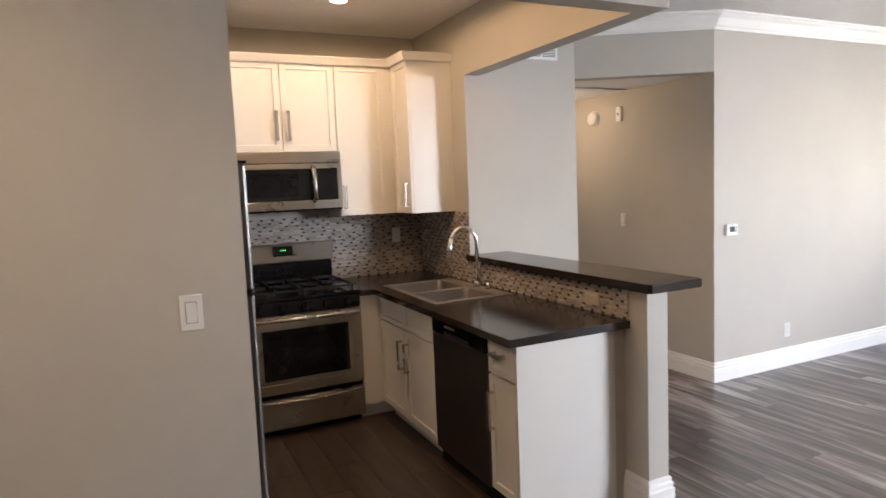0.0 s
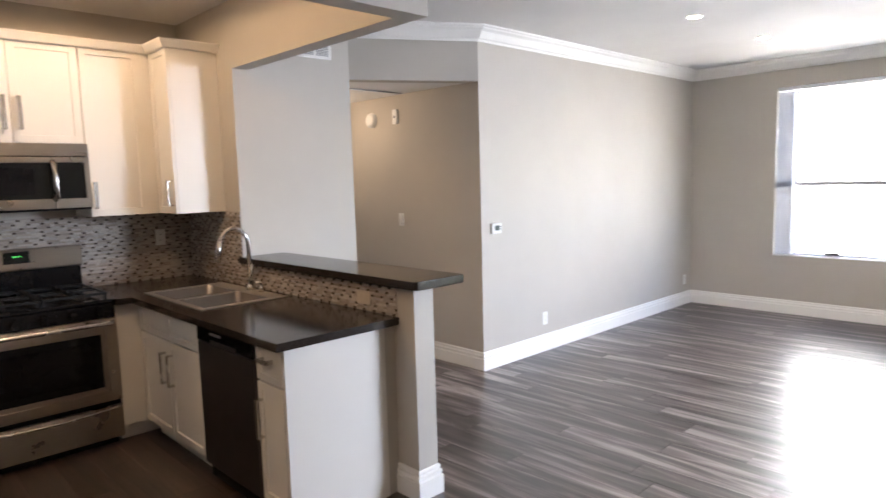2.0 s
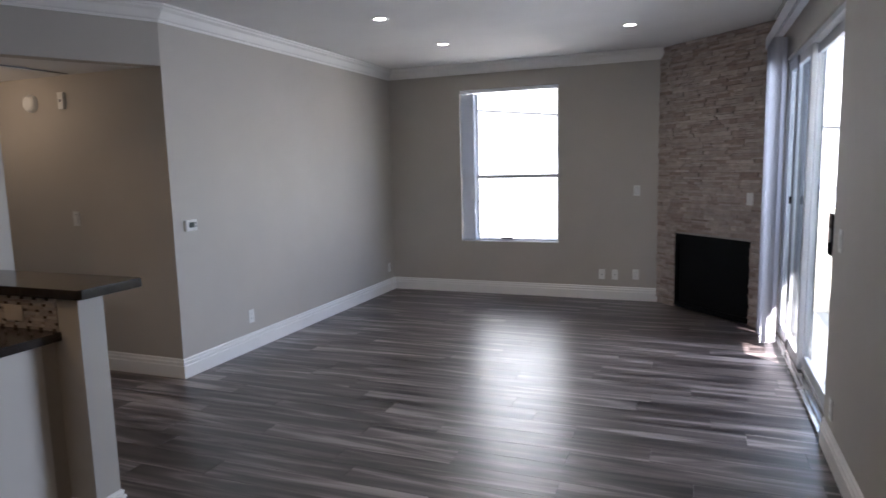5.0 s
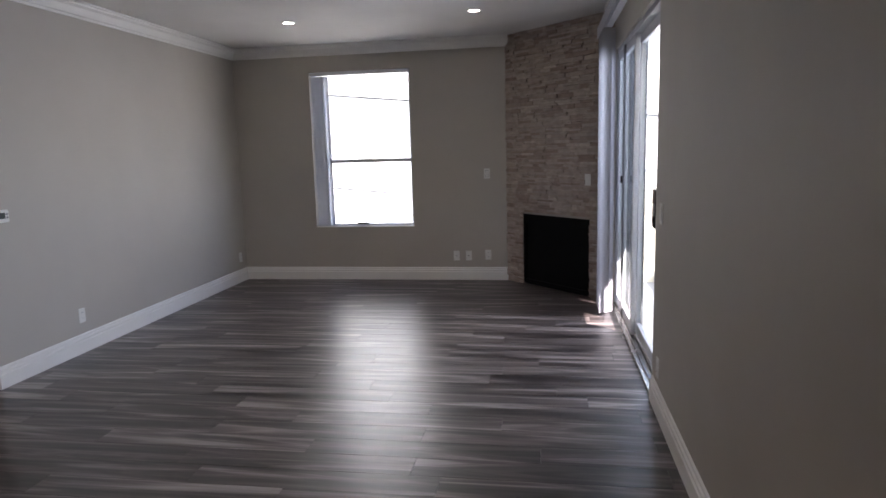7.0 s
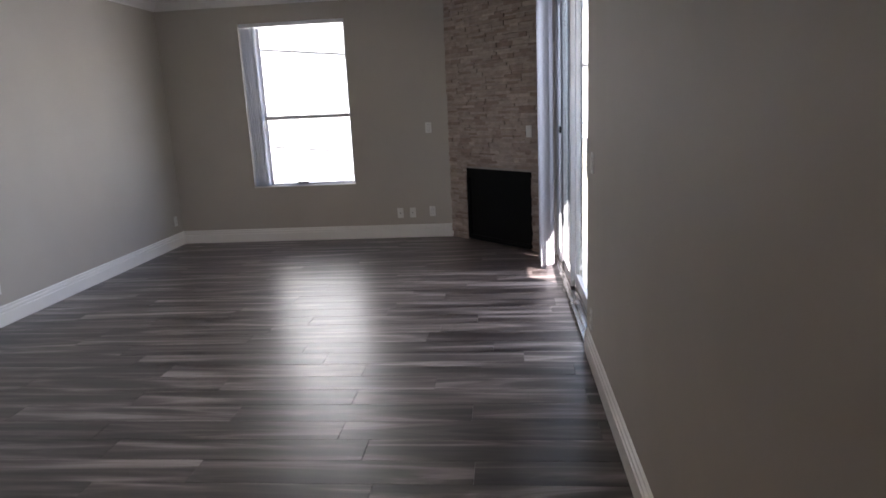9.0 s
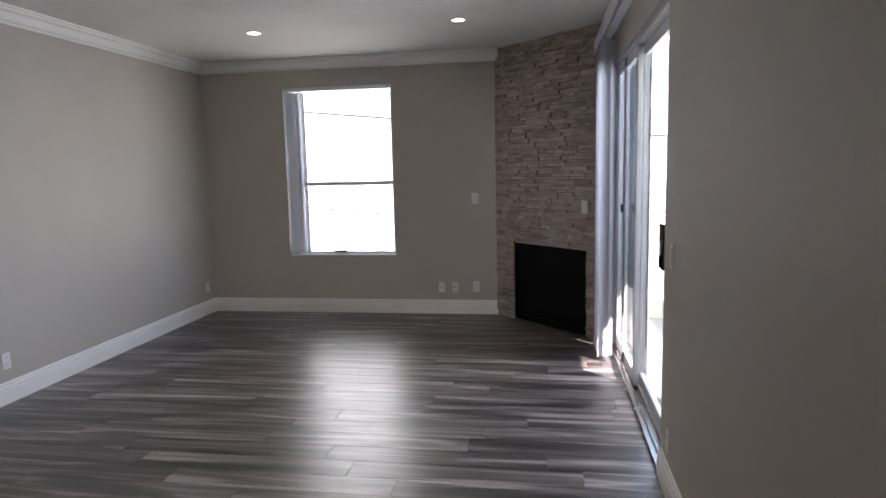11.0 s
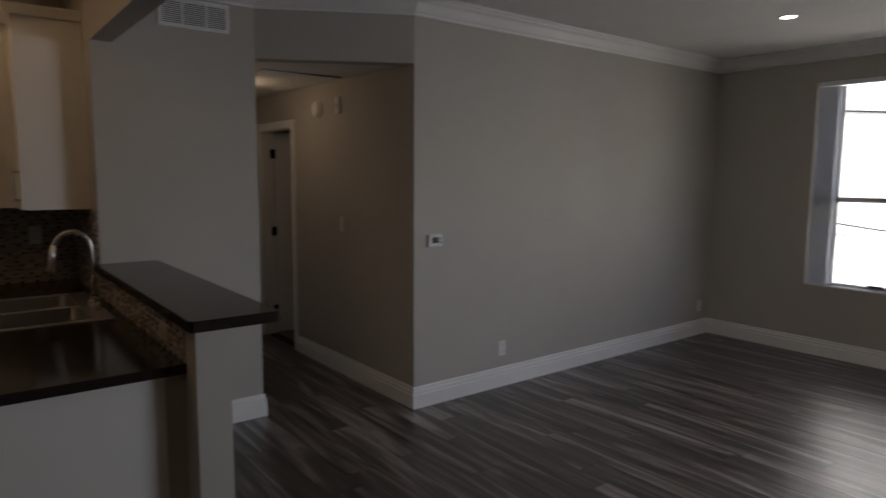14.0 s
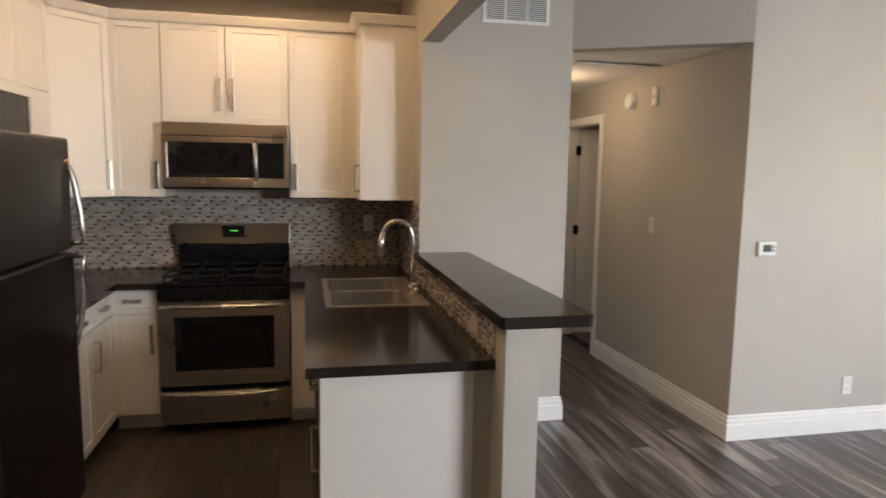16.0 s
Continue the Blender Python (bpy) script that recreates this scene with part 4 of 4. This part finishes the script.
def make_fridge():
    r = thing("refrigerator", (0.46, -3.8, 0), "dark stainless top-freezer refrigerator beside the entry wall", "refrigerator")
    x0, x1, f = 0.09, 0.90, -3.60
    part("body", boxes((x0, x1, KS + 0.02, f, 0.03, 1.705), bevel=0.006), FRIDGE_BLACK, r, "black textured cabinet")
    part("toe_grille", boxes((x0 + 0.02, x1 - 0.02, KS + 0.1, f - 0.02, 0.0, 0.03)), BLACK, r)
    for z0, z1, nm in ((0.05, 1.205, "fridge_door"), (1.218, 1.715, "freezer_door")):
        d = part(nm, boxes((x0, x1, f + 0.006, f + 0.07, z0, z1), bevel=0.012), FRIDGE_STEEL, r)
        za, zb = (1.19, 0.78) if nm == "fridge_door" else (1.25, 1.62)
        pts = [(x0 + 0.05, f + 0.068, za)]
        for k in range(9):
            t = k / 8
            pts.append((x0 + 0.05, f + 0.074 + 0.052 * math.cos(t * math.pi / 2) ** 0.8, za + (zb - za) * t))
        part("handle", tubes(pts, 0.013, 10), STEEL_H, d, "bowed bar handle", smooth=True)
        part("hinge", boxes((x1 - 0.06, x1 + 0.004, f + 0.03, f + 0.074, z1 + 0.001, z1 + 0.011), bevel=0.002), BLACK, d)


make_fridge()


# ---------------------------------------------------------------- plates and devices
def plate(name, at, axis, out, label, category, kind="switch", group=""):
    """A wall plate 70 x 115 mm with a rocker, or with two sockets."""
    x, y, z = at
    p = thing(name, at, label, category, group)

    def b(u0, u1, d0, d1, w0, w1):
        if axis == "x":
            return (x + out * d0, x + out * d1, y + u0, y + u1, z + w0, z + w1)
        if axis == "y":
            return (x + u0, x + u1, y + out * d0, y + out * d1, z + w0, z + w1)

    part("plate", boxes(b(-0.035, 0.035, 0.0, 0.006, -0.058, 0.058), bevel=0.002), PLASTIC, p)
    if kind == "switch":
        part("rocker", boxes(b(-0.0165, 0.0165, 0.006, 0.010, -0.033, 0.033), bevel=0.0015), PLASTIC, p)
        part("gap", boxes(b(-0.018, 0.018, 0.006, 0.0068, -0.035, 0.035)), GREY_PLASTIC, p)
    elif kind == "outlet":
        for w in (-0.022, 0.022):
            s = part("socket", boxes(b(-0.0165, 0.0165, 0.006, 0.0085, w - 0.014, w + 0.014), bevel=0.001), PLASTIC, p)
            part("slots", boxes(b(-0.008, -0.005, 0.0085, 0.0092, w - 0.004, w + 0.006), b(0.005, 0.008, 0.0085, 0.0092, w - 0.004, w + 0.006)), GREY_PLASTIC, s)
    elif kind == "coax":
        part("connector", boxes(b(-0.006, 0.006, 0.006, 0.016, -0.006, 0.006), bevel=0.002), STEEL_H, p)
    return p


plate("light_switch", (PX, -3.790, 1.222), "x", 1, "white rocker light switch on entry wall", "light switch")
plate("wall_outlet", (0.0, 0.83, 0.30), "x", 1, "white duplex outlet low on the greige wall", "outlet", "outlet")
plate("wall_outlet", (0.0, 3.60, 0.30), "x", 1, "white duplex outlet near the room corner", "outlet", "outlet")
plate("wall_outlet", (2.655, NY, 0.29), "y", -1, "white coax plate low on the window wall", "outlet", "coax")
plate("wall_outlet", (2.80, NY, 0.29), "y", -1, "white phone plate low on the window wall", "outlet", "coax")
plate("wall_outlet", (3.03, NY, 0.30), "y", -1, "white duplex outlet low on the window wall", "outlet", "outlet")
plate("light_switch", (3.03, NY, 1.25), "y", -1, "white rocker switch between window and fireplace", "light switch")
plate("light_switch", (EX, 0.02, 1.155), "x", -1, "white rocker switch beside the balcony door", "light switch")
plate("wall_outlet", (EX, 0.03, 0.26), "x", -1, "white outlet low beside the balcony door", "outlet", "outlet")
plate("light_switch", (-0.99, 0.0, 1.23), "y", -1, "white rocker light switch on hall wall", "light switch")
plate("wall_outlet", (KX + 0.008, -2.05, 1.22), "x", 1, "beige outlet set in the mosaic backsplash", "outlet", "outlet")
bo = thing("wall_outlet", (0.84, KY - 0.008, 0.985), "beige horizontal outlet in the mosaic below the bar", "outlet")
part("plate", boxes((0.782, 0.897, KY - 0.014, KY - 0.006, 0.95, 1.02), bevel=0.002), BEIGE, bo)
for ox in (0.818, 0.861):
    part("socket", boxes((ox - 0.014, ox + 0.014, KY - 0.0165, KY - 0.0142, 0.969, 1.001), bevel=0.001), BEIGE, bo)
# the switch by the hearth stands on the slanting stone
hs = thing("light_switch", fp(1.23, 0.03, 1.2), "white rocker switch on the stone fireplace", "light switch")
bm = bmesh.new()
fbox(bm, 1.195, 1.265, 0.028, 0.036, 1.145, 1.26)
part("plate", bm, PLASTIC, hs)
bm = bmesh.new()
fbox(bm, 1.2135, 1.2465, 0.0362, 0.040, 1.17, 1.235)
part("rocker", bm, PLASTIC, hs)


def make_thermostat():
    t = thing("thermostat", (0.0, 0.165, 1.17), "white wall thermostat with a small grey screen", "thermostat")
    part("body", boxes((0, 0.026, 0.105, 0.225, 1.128, 1.215), bevel=0.007), PLASTIC, t)
    part("screen", boxes((0.0262, 0.0275, 0.135, 0.19, 1.155, 1.196)), LCD, t, "grey display")
    for k in range(2):
        part("button", boxes((0.0262, 0.029, 0.198, 0.212, 1.155 + k * 0.022, 1.17 + k * 0.022), bevel=0.001), GREY_PLASTIC, t)


make_thermostat()


def make_hall_devices():
    s = thing("smoke_alarm", (-1.37, 0.0, 2.155), "round white smoke alarm high on hall wall", "smoke alarm")
    part("base", tubes([(-1.37, 0.0, 2.155), (-1.37, -0.012, 2.155)], 0.072, 28), PLASTIC, s)
    part("cover", tubes([(-1.37, -0.012, 2.155), (-1.37, -0.03, 2.155), (-1.37, -0.042, 2.155)], [0.066, 0.064, 0.05], 28), PLASTIC, s)
    c = thing("door_chime", (-1.02, 0.0, 2.16), "small white sensor box high on hall wall", "sensor")
    part("body", boxes((-1.05, -0.99, -0.024, 0.0, 2.095, 2.225), bevel=0.004), PLASTIC, c)
    part("grille", boxes((-1.03, -1.01, -0.027, -0.0245, 2.15, 2.17)), GREY_PLASTIC, c)
    v = thing("air_vent", (VX, -1.25, 2.56), "white slatted return air grille on wall", "air vent")
    y0, y1, z0, z1 = -1.46, -1.045, 2.475, 2.645
    part("frame", boxes((VX, VX + 0.012, y0, y1, z0, z0 + 0.022), (VX, VX + 0.012, y0, y1, z1 - 0.022, z1), (VX, VX + 0.012, y0, y0 + 0.022, z0 + 0.022, z1 - 0.022), (VX, VX + 0.012, y1 - 0.022, y1, z0 + 0.022, z1 - 0.022), bevel=0.002), TRIM, v)
    part("backing", boxes((VX + 0.0005, VX + 0.002, y0 + 0.022, y1 - 0.022, z0 + 0.022, z1 - 0.022)), GREY_PLASTIC, v)
    for k in (1, 2):
        yy = y0 + (y1 - y0) * k / 3
        part("mullion", boxes((VX + 0.002, VX + 0.011, yy - 0.007, yy + 0.007, z0 + 0.022, z1 - 0.022)), TRIM, v)
    for k in range(11):
        z = z0 + 0.028 + k * 0.0115
        bm = bmesh.new()
        q = [(VX + 0.0025, z + 0.006), (VX + 0.009, z), (VX + 0.0095, z + 0.0012), (VX + 0.003, z + 0.0072)]
        a = [bm.verts.new((px, y0 + 0.0225, pz)) for px, pz in q]
        b = [bm.verts.new((px, y1 - 0.0225, pz)) for px, pz in q]
        bm.faces.new(a)
        bm.faces.new(b[::-1])
        for i in range(4):
            bm.faces.new((a[i], a[(i + 1) % 4], b[(i + 1) % 4], b[i]))
        part("slat", bm, TRIM, v)


make_hall_devices()

# ---------------------------------------------------------------- outside
setting("ground", boxes((-400, 400, -400, 400, -3.6, -3.4)), SOIL, "pale ground far below the windows", "ground")
setting("balcony_floor", boxes((EX + 0.151, 6.05, -2.2, 3.95, -0.25, -0.03)), DECK, "grey coated balcony floor in part sun", "balcony")
setting("balcony_roof", boxes((EX + 0.151, 6.03, -2.2, 3.95, 2.72, 2.95)), STUCCO, "white stucco balcony soffit", "balcony")
setting("balcony_parapet", boxes((5.90, 6.04, -2.2, 3.95, -0.03, 1.45), (EX + 0.151, 5.90, 3.80, 3.95, -0.03, 1.05), (EX + 0.151, 5.90, -2.2, -2.06, -0.03, 1.05)), CREAM, "cream stucco balcony parapet", "parapet")
# out-of-view pier, added to cut off the sun patch on its south side
setting("balcony_pier", boxes((5.88, 6.05, -2.2, 0.06, 1.45, 2.72)), STUCCO, "unseen white stucco pier added to block sun", "pier")
setting("outer_wall", boxes((EX + 0.15, EX + 0.16, -6.4, SY0, -3.4, 5), (EX + 0.15, EX + 0.16, SY1, NY + 0.16, -3.4, 5), (-3.4, EX + 0.15, NY + 0.16, NY + 0.17, -3.4, 0.0)), STUCCO, "white stucco outside wall of the flat", "wall")


def make_neighbour():
    h = thing("apartment_building", (3, 14, -3.4), "sunlit white stucco apartment building across the way", "building")
    part("wall", boxes((4.6, 18, 13, 20, -3.4, 4.3)), STUCCO, h)
    # tall wing is added: its sunlit face whitens the window view and floor reflection
    part("wing", boxes((-14, 4.6, 13, 20, -3.4, 9.0)), STUCCO, h)
    part("wing_roof", boxes((-14.3, 4.9, 12.7, 20.3, 9.001, 9.35), bevel=0.03), ROOFING, h)
    rf = bmesh.new()
    eave = [rf.verts.new(p) for p in ((4.62, 12.5, 4.30), (18.4, 12.5, 4.30), (18.4, 12.5, 4.48), (4.62, 12.5, 4.48))]
    ridge = [rf.verts.new(p) for p in ((4.62, 20.4, 4.30), (18.4, 20.4, 4.30), (18.4, 16.5, 5.9), (4.62, 16.5, 5.9))]
    rf.faces.new(eave)
    rf.faces.new(ridge)
    for k in range(4):
        rf.faces.new((eave[k], eave[(k + 1) % 4], ridge[(k + 1) % 4], ridge[k]))
    part("roof", rf, ROOFING, h, "blue-grey pitched roof")
    bal = part("balcony", boxes((5.4, 9.4, 12.3, 12.999, 0.40, 0.52), bevel=0.02), ROOFING, h, "grey balcony ledge with rail")
    part("rail", boxes((5.4, 9.4, 12.32, 12.37, 0.86, 0.93), *[(5.42 + 0.24 * k, 5.45 + 0.24 * k, 12.33, 12.36, 0.521, 0.859) for k in range(17)]), ROOFING, bal)
    for x, z, w, hh in ((6.84, 3.62, 0.40, 0.40), (11.5, 3.0, 1.2, 1.3), (-9.0, 2.6, 1.2, 1.3)):
        w_ = part("window", boxes((x - w / 2, x + w / 2, 12.955, 12.999, z - hh / 2, z + hh / 2)), VINYL, h)
        part("pane", boxes((x - w / 2 + 0.04, x + w / 2 - 0.04, 12.945, 12.954, z - hh / 2 + 0.04, z + hh / 2 - 0.04)), BLUE_PANE, w_)


make_neighbour()


def cable(a, b, sag, r=0.022):
    a, b = Vector(a), Vector(b)
    pts = [a.lerp(b, k / 16) - Vector((0, 0, sag * (1 - (2 * k / 16 - 1) ** 2))) for k in range(17)]
    tagged(part("overhead_cable", tubes(pts, r, 6), WIRE), "thin dark overhead cable outside the window", "cable", "overhead cables")


cable((-11, 12.97, 4.0), (16, 12.97, 1.4), 0.12)
cable((-11, 12.97, 1.9), (-0.15, 12.82, 0.42), 0.12)
cable((-0.15, 12.82, -0.15), (8, 12.97, 0.1), 0.1)
pole = thing("utility_pole", (-0.15, 12.75, -3.4), "weathered timber utility pole outside the window", "pole")
part("shaft", tubes([(-0.15, 12.75, -3.4), (-0.15, 12.75, 0.5)], [0.10, 0.07], 12), POLE, pole)
part("bracket", tubes([(-0.15, 12.75, -0.15), (-0.25, 12.7, 0.0), (-0.42, 12.7, 0.05)], 0.025, 8), POLE, pole)

# ---------------------------------------------------------------- mosaic, stone and planks


def tiles(name, axis, face, out, a0, a1, z0, z1, parent, singly=9.0):
    """Running-bond mosaic: pale bars with short dark glass pieces between them; past singly each tile is a piece of its own."""
    rng = random.Random(7)
    th, gap = 0.0132, 0.0014
    bm = bmesh.new()
    z, row = z0, 0
    while z + th <= z1 + 1e-6:
        u = a0 - 0.2 + (row * 0.0145) % 0.083 + rng.uniform(-0.003, 0.003)
        k = 0
        while u < a1:
            dark = k % 2 == 1 and row % 2 == 0
            ln = 0.024 if k % 2 == 1 else rng.choice((0.054, 0.057, 0.060))
            u0, u1 = max(a0, u), min(a1, u + ln - gap)
            if u1 - u0 > 0.004:
                d, base = face + out * (0.006 + rng.random() * 0.0012), face + out * 0.0035
                vs = []
                own = u0 > singly
                tile = bmesh.new() if own else bm
                for dd, e in ((base, 0.0), (d, 0.0008)):
                    for uu, ww in ((u0 + e, z + e), (u1 - e, z + e), (u1 - e, z + th - gap - e), (u0 + e, z + th - gap - e)):
                        vs.append(tile.verts.new((dd, uu, ww) if axis == "x" else (uu, dd, ww)))
                fs = [tile.faces.new([vs[q] for q in (4, 5, 6, 7)])] + [tile.faces.new((vs[q], vs[(q + 1) % 4], vs[4 + (q + 1) % 4], vs[4 + q])) for q in range(4)]
                glassy = dark and rng.random() < 0.86
                if own:
                    part("tile", tile, DARK_TILE if glassy else MOSAIC, parent)
                else:
                    for f in fs:
                        f.material_index = int(glassy)
            u += ln
            k += 1
        z += th
        row += 1
    ob = part(name, bm, MOSAIC, parent)
    ob.data.materials.append(DARK_TILE)
    return tagged(ob, kind="stuff")


def backsplash(label, axis, face, out, a0, a1, z0, z1, singly=9.0):
    at = (face, (a0 + a1) / 2, z0) if axis == "x" else ((a0 + a1) / 2, face, z0)
    s = thing("backsplash", at, label, "backsplash", kind="structure")
    d0, d1 = face, face + out * 0.004
    part("grout", boxes((d0, d1, a0, a1, z0, z1) if axis == "x" else (a0, a1, d0, d1, z0, z1)), GROUT, s)
    tiles("mosaic_tiles", axis, face, out, a0, a1, z0, z1, s, singly)


backsplash("brown and beige glass mosaic behind the range", "x", KX, 1, KS, KY - 0.005, 0.915, UB)
backsplash("brown and beige glass mosaic beside the sink", "y", KY, -1, KX + 0.008, VX - 0.002, 0.915, UB)
backsplash("brown and beige glass mosaic below the bar top", "y", KY, -1, VX + 0.001, 1.10, 0.915, 1.064, 0.02)


def ledger():
    rng = random.Random(11)
    rows, z = [], 0.0
    while z < CEIL - 0.004:
        h = min(rng.choice((0.026, 0.034, 0.044)), CEIL - z)
        s = -0.02
        while s < FPL:
            ln = rng.uniform(0.07, 0.24)
            s0, s1 = max(0.0, s), min(FPL, s + ln)
            pieces = [(s0, s1)]
            if z < OZ:
                if z + h > OZ:
                    h = OZ - z if OZ - z > 0.012 else h
                pieces = [(s0, min(s1, O0)), (max(s0, O1), s1)]
            for p0, p1 in pieces:
                if p1 - p0 > 0.012:
                    # some courses are made of two thin slips
                    cut = z + h * rng.uniform(0.4, 0.6)
                    for lo, hi in ((z, cut), (cut, z + h)) if h > 0.03 and rng.random() < 0.4 else ((z, z + h),):
                        rows.append((p0, p1, lo, hi, rng.uniform(0.008, 0.025)))
            s += ln
        z += h
    return rows


pieces = ledger()
near = [p for p in pieces if p[2] < 1.5][:300]
rest = [p for p in pieces if p not in near]


def stone_block(bm, p):
    s0, s1, z0, z1, d = p
    e = 0.0008
    a = [bm.verts.new(fp(s, -0.003, z)) for s, z in ((s0, z0), (s1, z0), (s1, z1), (s0, z1))]
    m = [bm.verts.new(fp(s, d - 0.004, z)) for s, z in ((s0 + e / 2, z0 + e / 2), (s1 - e / 2, z0 + e / 2), (s1 - e / 2, z1 - e / 2), (s0 + e / 2, z1 - e / 2))]
    b = [bm.verts.new(fp(s, d, z)) for s, z in ((s0 + e * 2, z0 + e * 2), (s1 - e * 2, z0 + e * 2), (s1 - e * 2, z1 - e * 2), (s0 + e * 2, z1 - e * 2))]
    for q, r in ((a, m), (m, b)):
        for k in range(4):
            bm.faces.new((q[k], q[(k + 1) % 4], r[(k + 1) % 4], r[k]))
    bm.faces.new(b)


for p in near:
    bm = bmesh.new()
    stone_block(bm, p)
    part("stone", bm, STONE, fire)
bm = bmesh.new()
for p in rest:
    stone_block(bm, p)
tagged(part("upper_stone", bm, STONE, fire), kind="stuff")

# floor: a dark underlay with planks laid along x
floor = setting("floor", boxes((-2.9, EX, -6.4, 0.0, -0.1, -0.006), (-3.3, EX, 0.0, NY, -0.1, -0.006)), plain("plank_joint", (0.03, 0.026, 0.024), 0.8), "grey-brown wood-look vinyl plank floor", "floor")
PW, PLEN = 0.178, 1.22


def plank_bm(bm, x0, x1, y0, y1, z=0.0):
    e = 0.0012
    a = [bm.verts.new(c) for c in ((x0, y0, -0.005), (x1, y0, -0.005), (x1, y1, -0.005), (x0, y1, -0.005))]
    b = [bm.verts.new(c) for c in ((x0 + e, y0 + e, z), (x1 - e, y0 + e, z), (x1 - e, y1 - e, z), (x0 + e, y1 - e, z))]
    for k in range(4):
        bm.faces.new((a[k], a[(k + 1) % 4], b[(k + 1) % 4], b[k]))
    bm.faces.new(b)


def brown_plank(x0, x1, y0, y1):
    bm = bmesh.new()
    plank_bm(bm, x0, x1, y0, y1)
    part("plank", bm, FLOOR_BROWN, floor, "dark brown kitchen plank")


rng = random.Random(5)
full = None
count = 0
spare = bmesh.new()
y = NY
while y > -6.4:
    y0, y1 = max(y - PW, -6.4), y
    xa = 0.0 if y0 >= 0.0 else -2.9 if y1 > -1.0 else KX if y0 > -4.4 else PX
    x = xa - rng.random() * PLEN
    while x < EX:
        x0, x1 = max(x, xa), min(x + PLEN, EX)
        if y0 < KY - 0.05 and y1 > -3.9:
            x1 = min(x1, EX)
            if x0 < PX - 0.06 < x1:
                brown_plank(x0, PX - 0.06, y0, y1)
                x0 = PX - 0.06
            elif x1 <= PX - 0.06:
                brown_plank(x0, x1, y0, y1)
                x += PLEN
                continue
        if x1 - x0 > 0.02:
            if x0 > -0.7 and y1 > -4.4 and count < 270:
                count += 1
                if x1 - x0 > PLEN - 1e-6 and y1 - y0 > PW - 1e-6:
                    if full is None:
                        bm = bmesh.new()
                        plank_bm(bm, 0, PLEN, 0, PW)
                        full = bpy.data.meshes.new("plank")
                        bm.to_mesh(full)
                        bm.free()
                        full.materials.append(FLOOR)
                    ob = new("plank", full)
                    ob.location = (x0, y0, 0)
                    ob.parent = floor
                else:
                    bm = bmesh.new()
                    plank_bm(bm, x0, x1, y0, y1)
                    part("plank", bm, FLOOR, floor)
            else:
                plank_bm(spare, x0, x1, y0, y1)
        x += PLEN
    y -= PW
plank_bm(spare, -3.3, -0.12, 0.12, 2.4)
tagged(part("far_planks", spare, FLOOR, floor), kind="stuff")
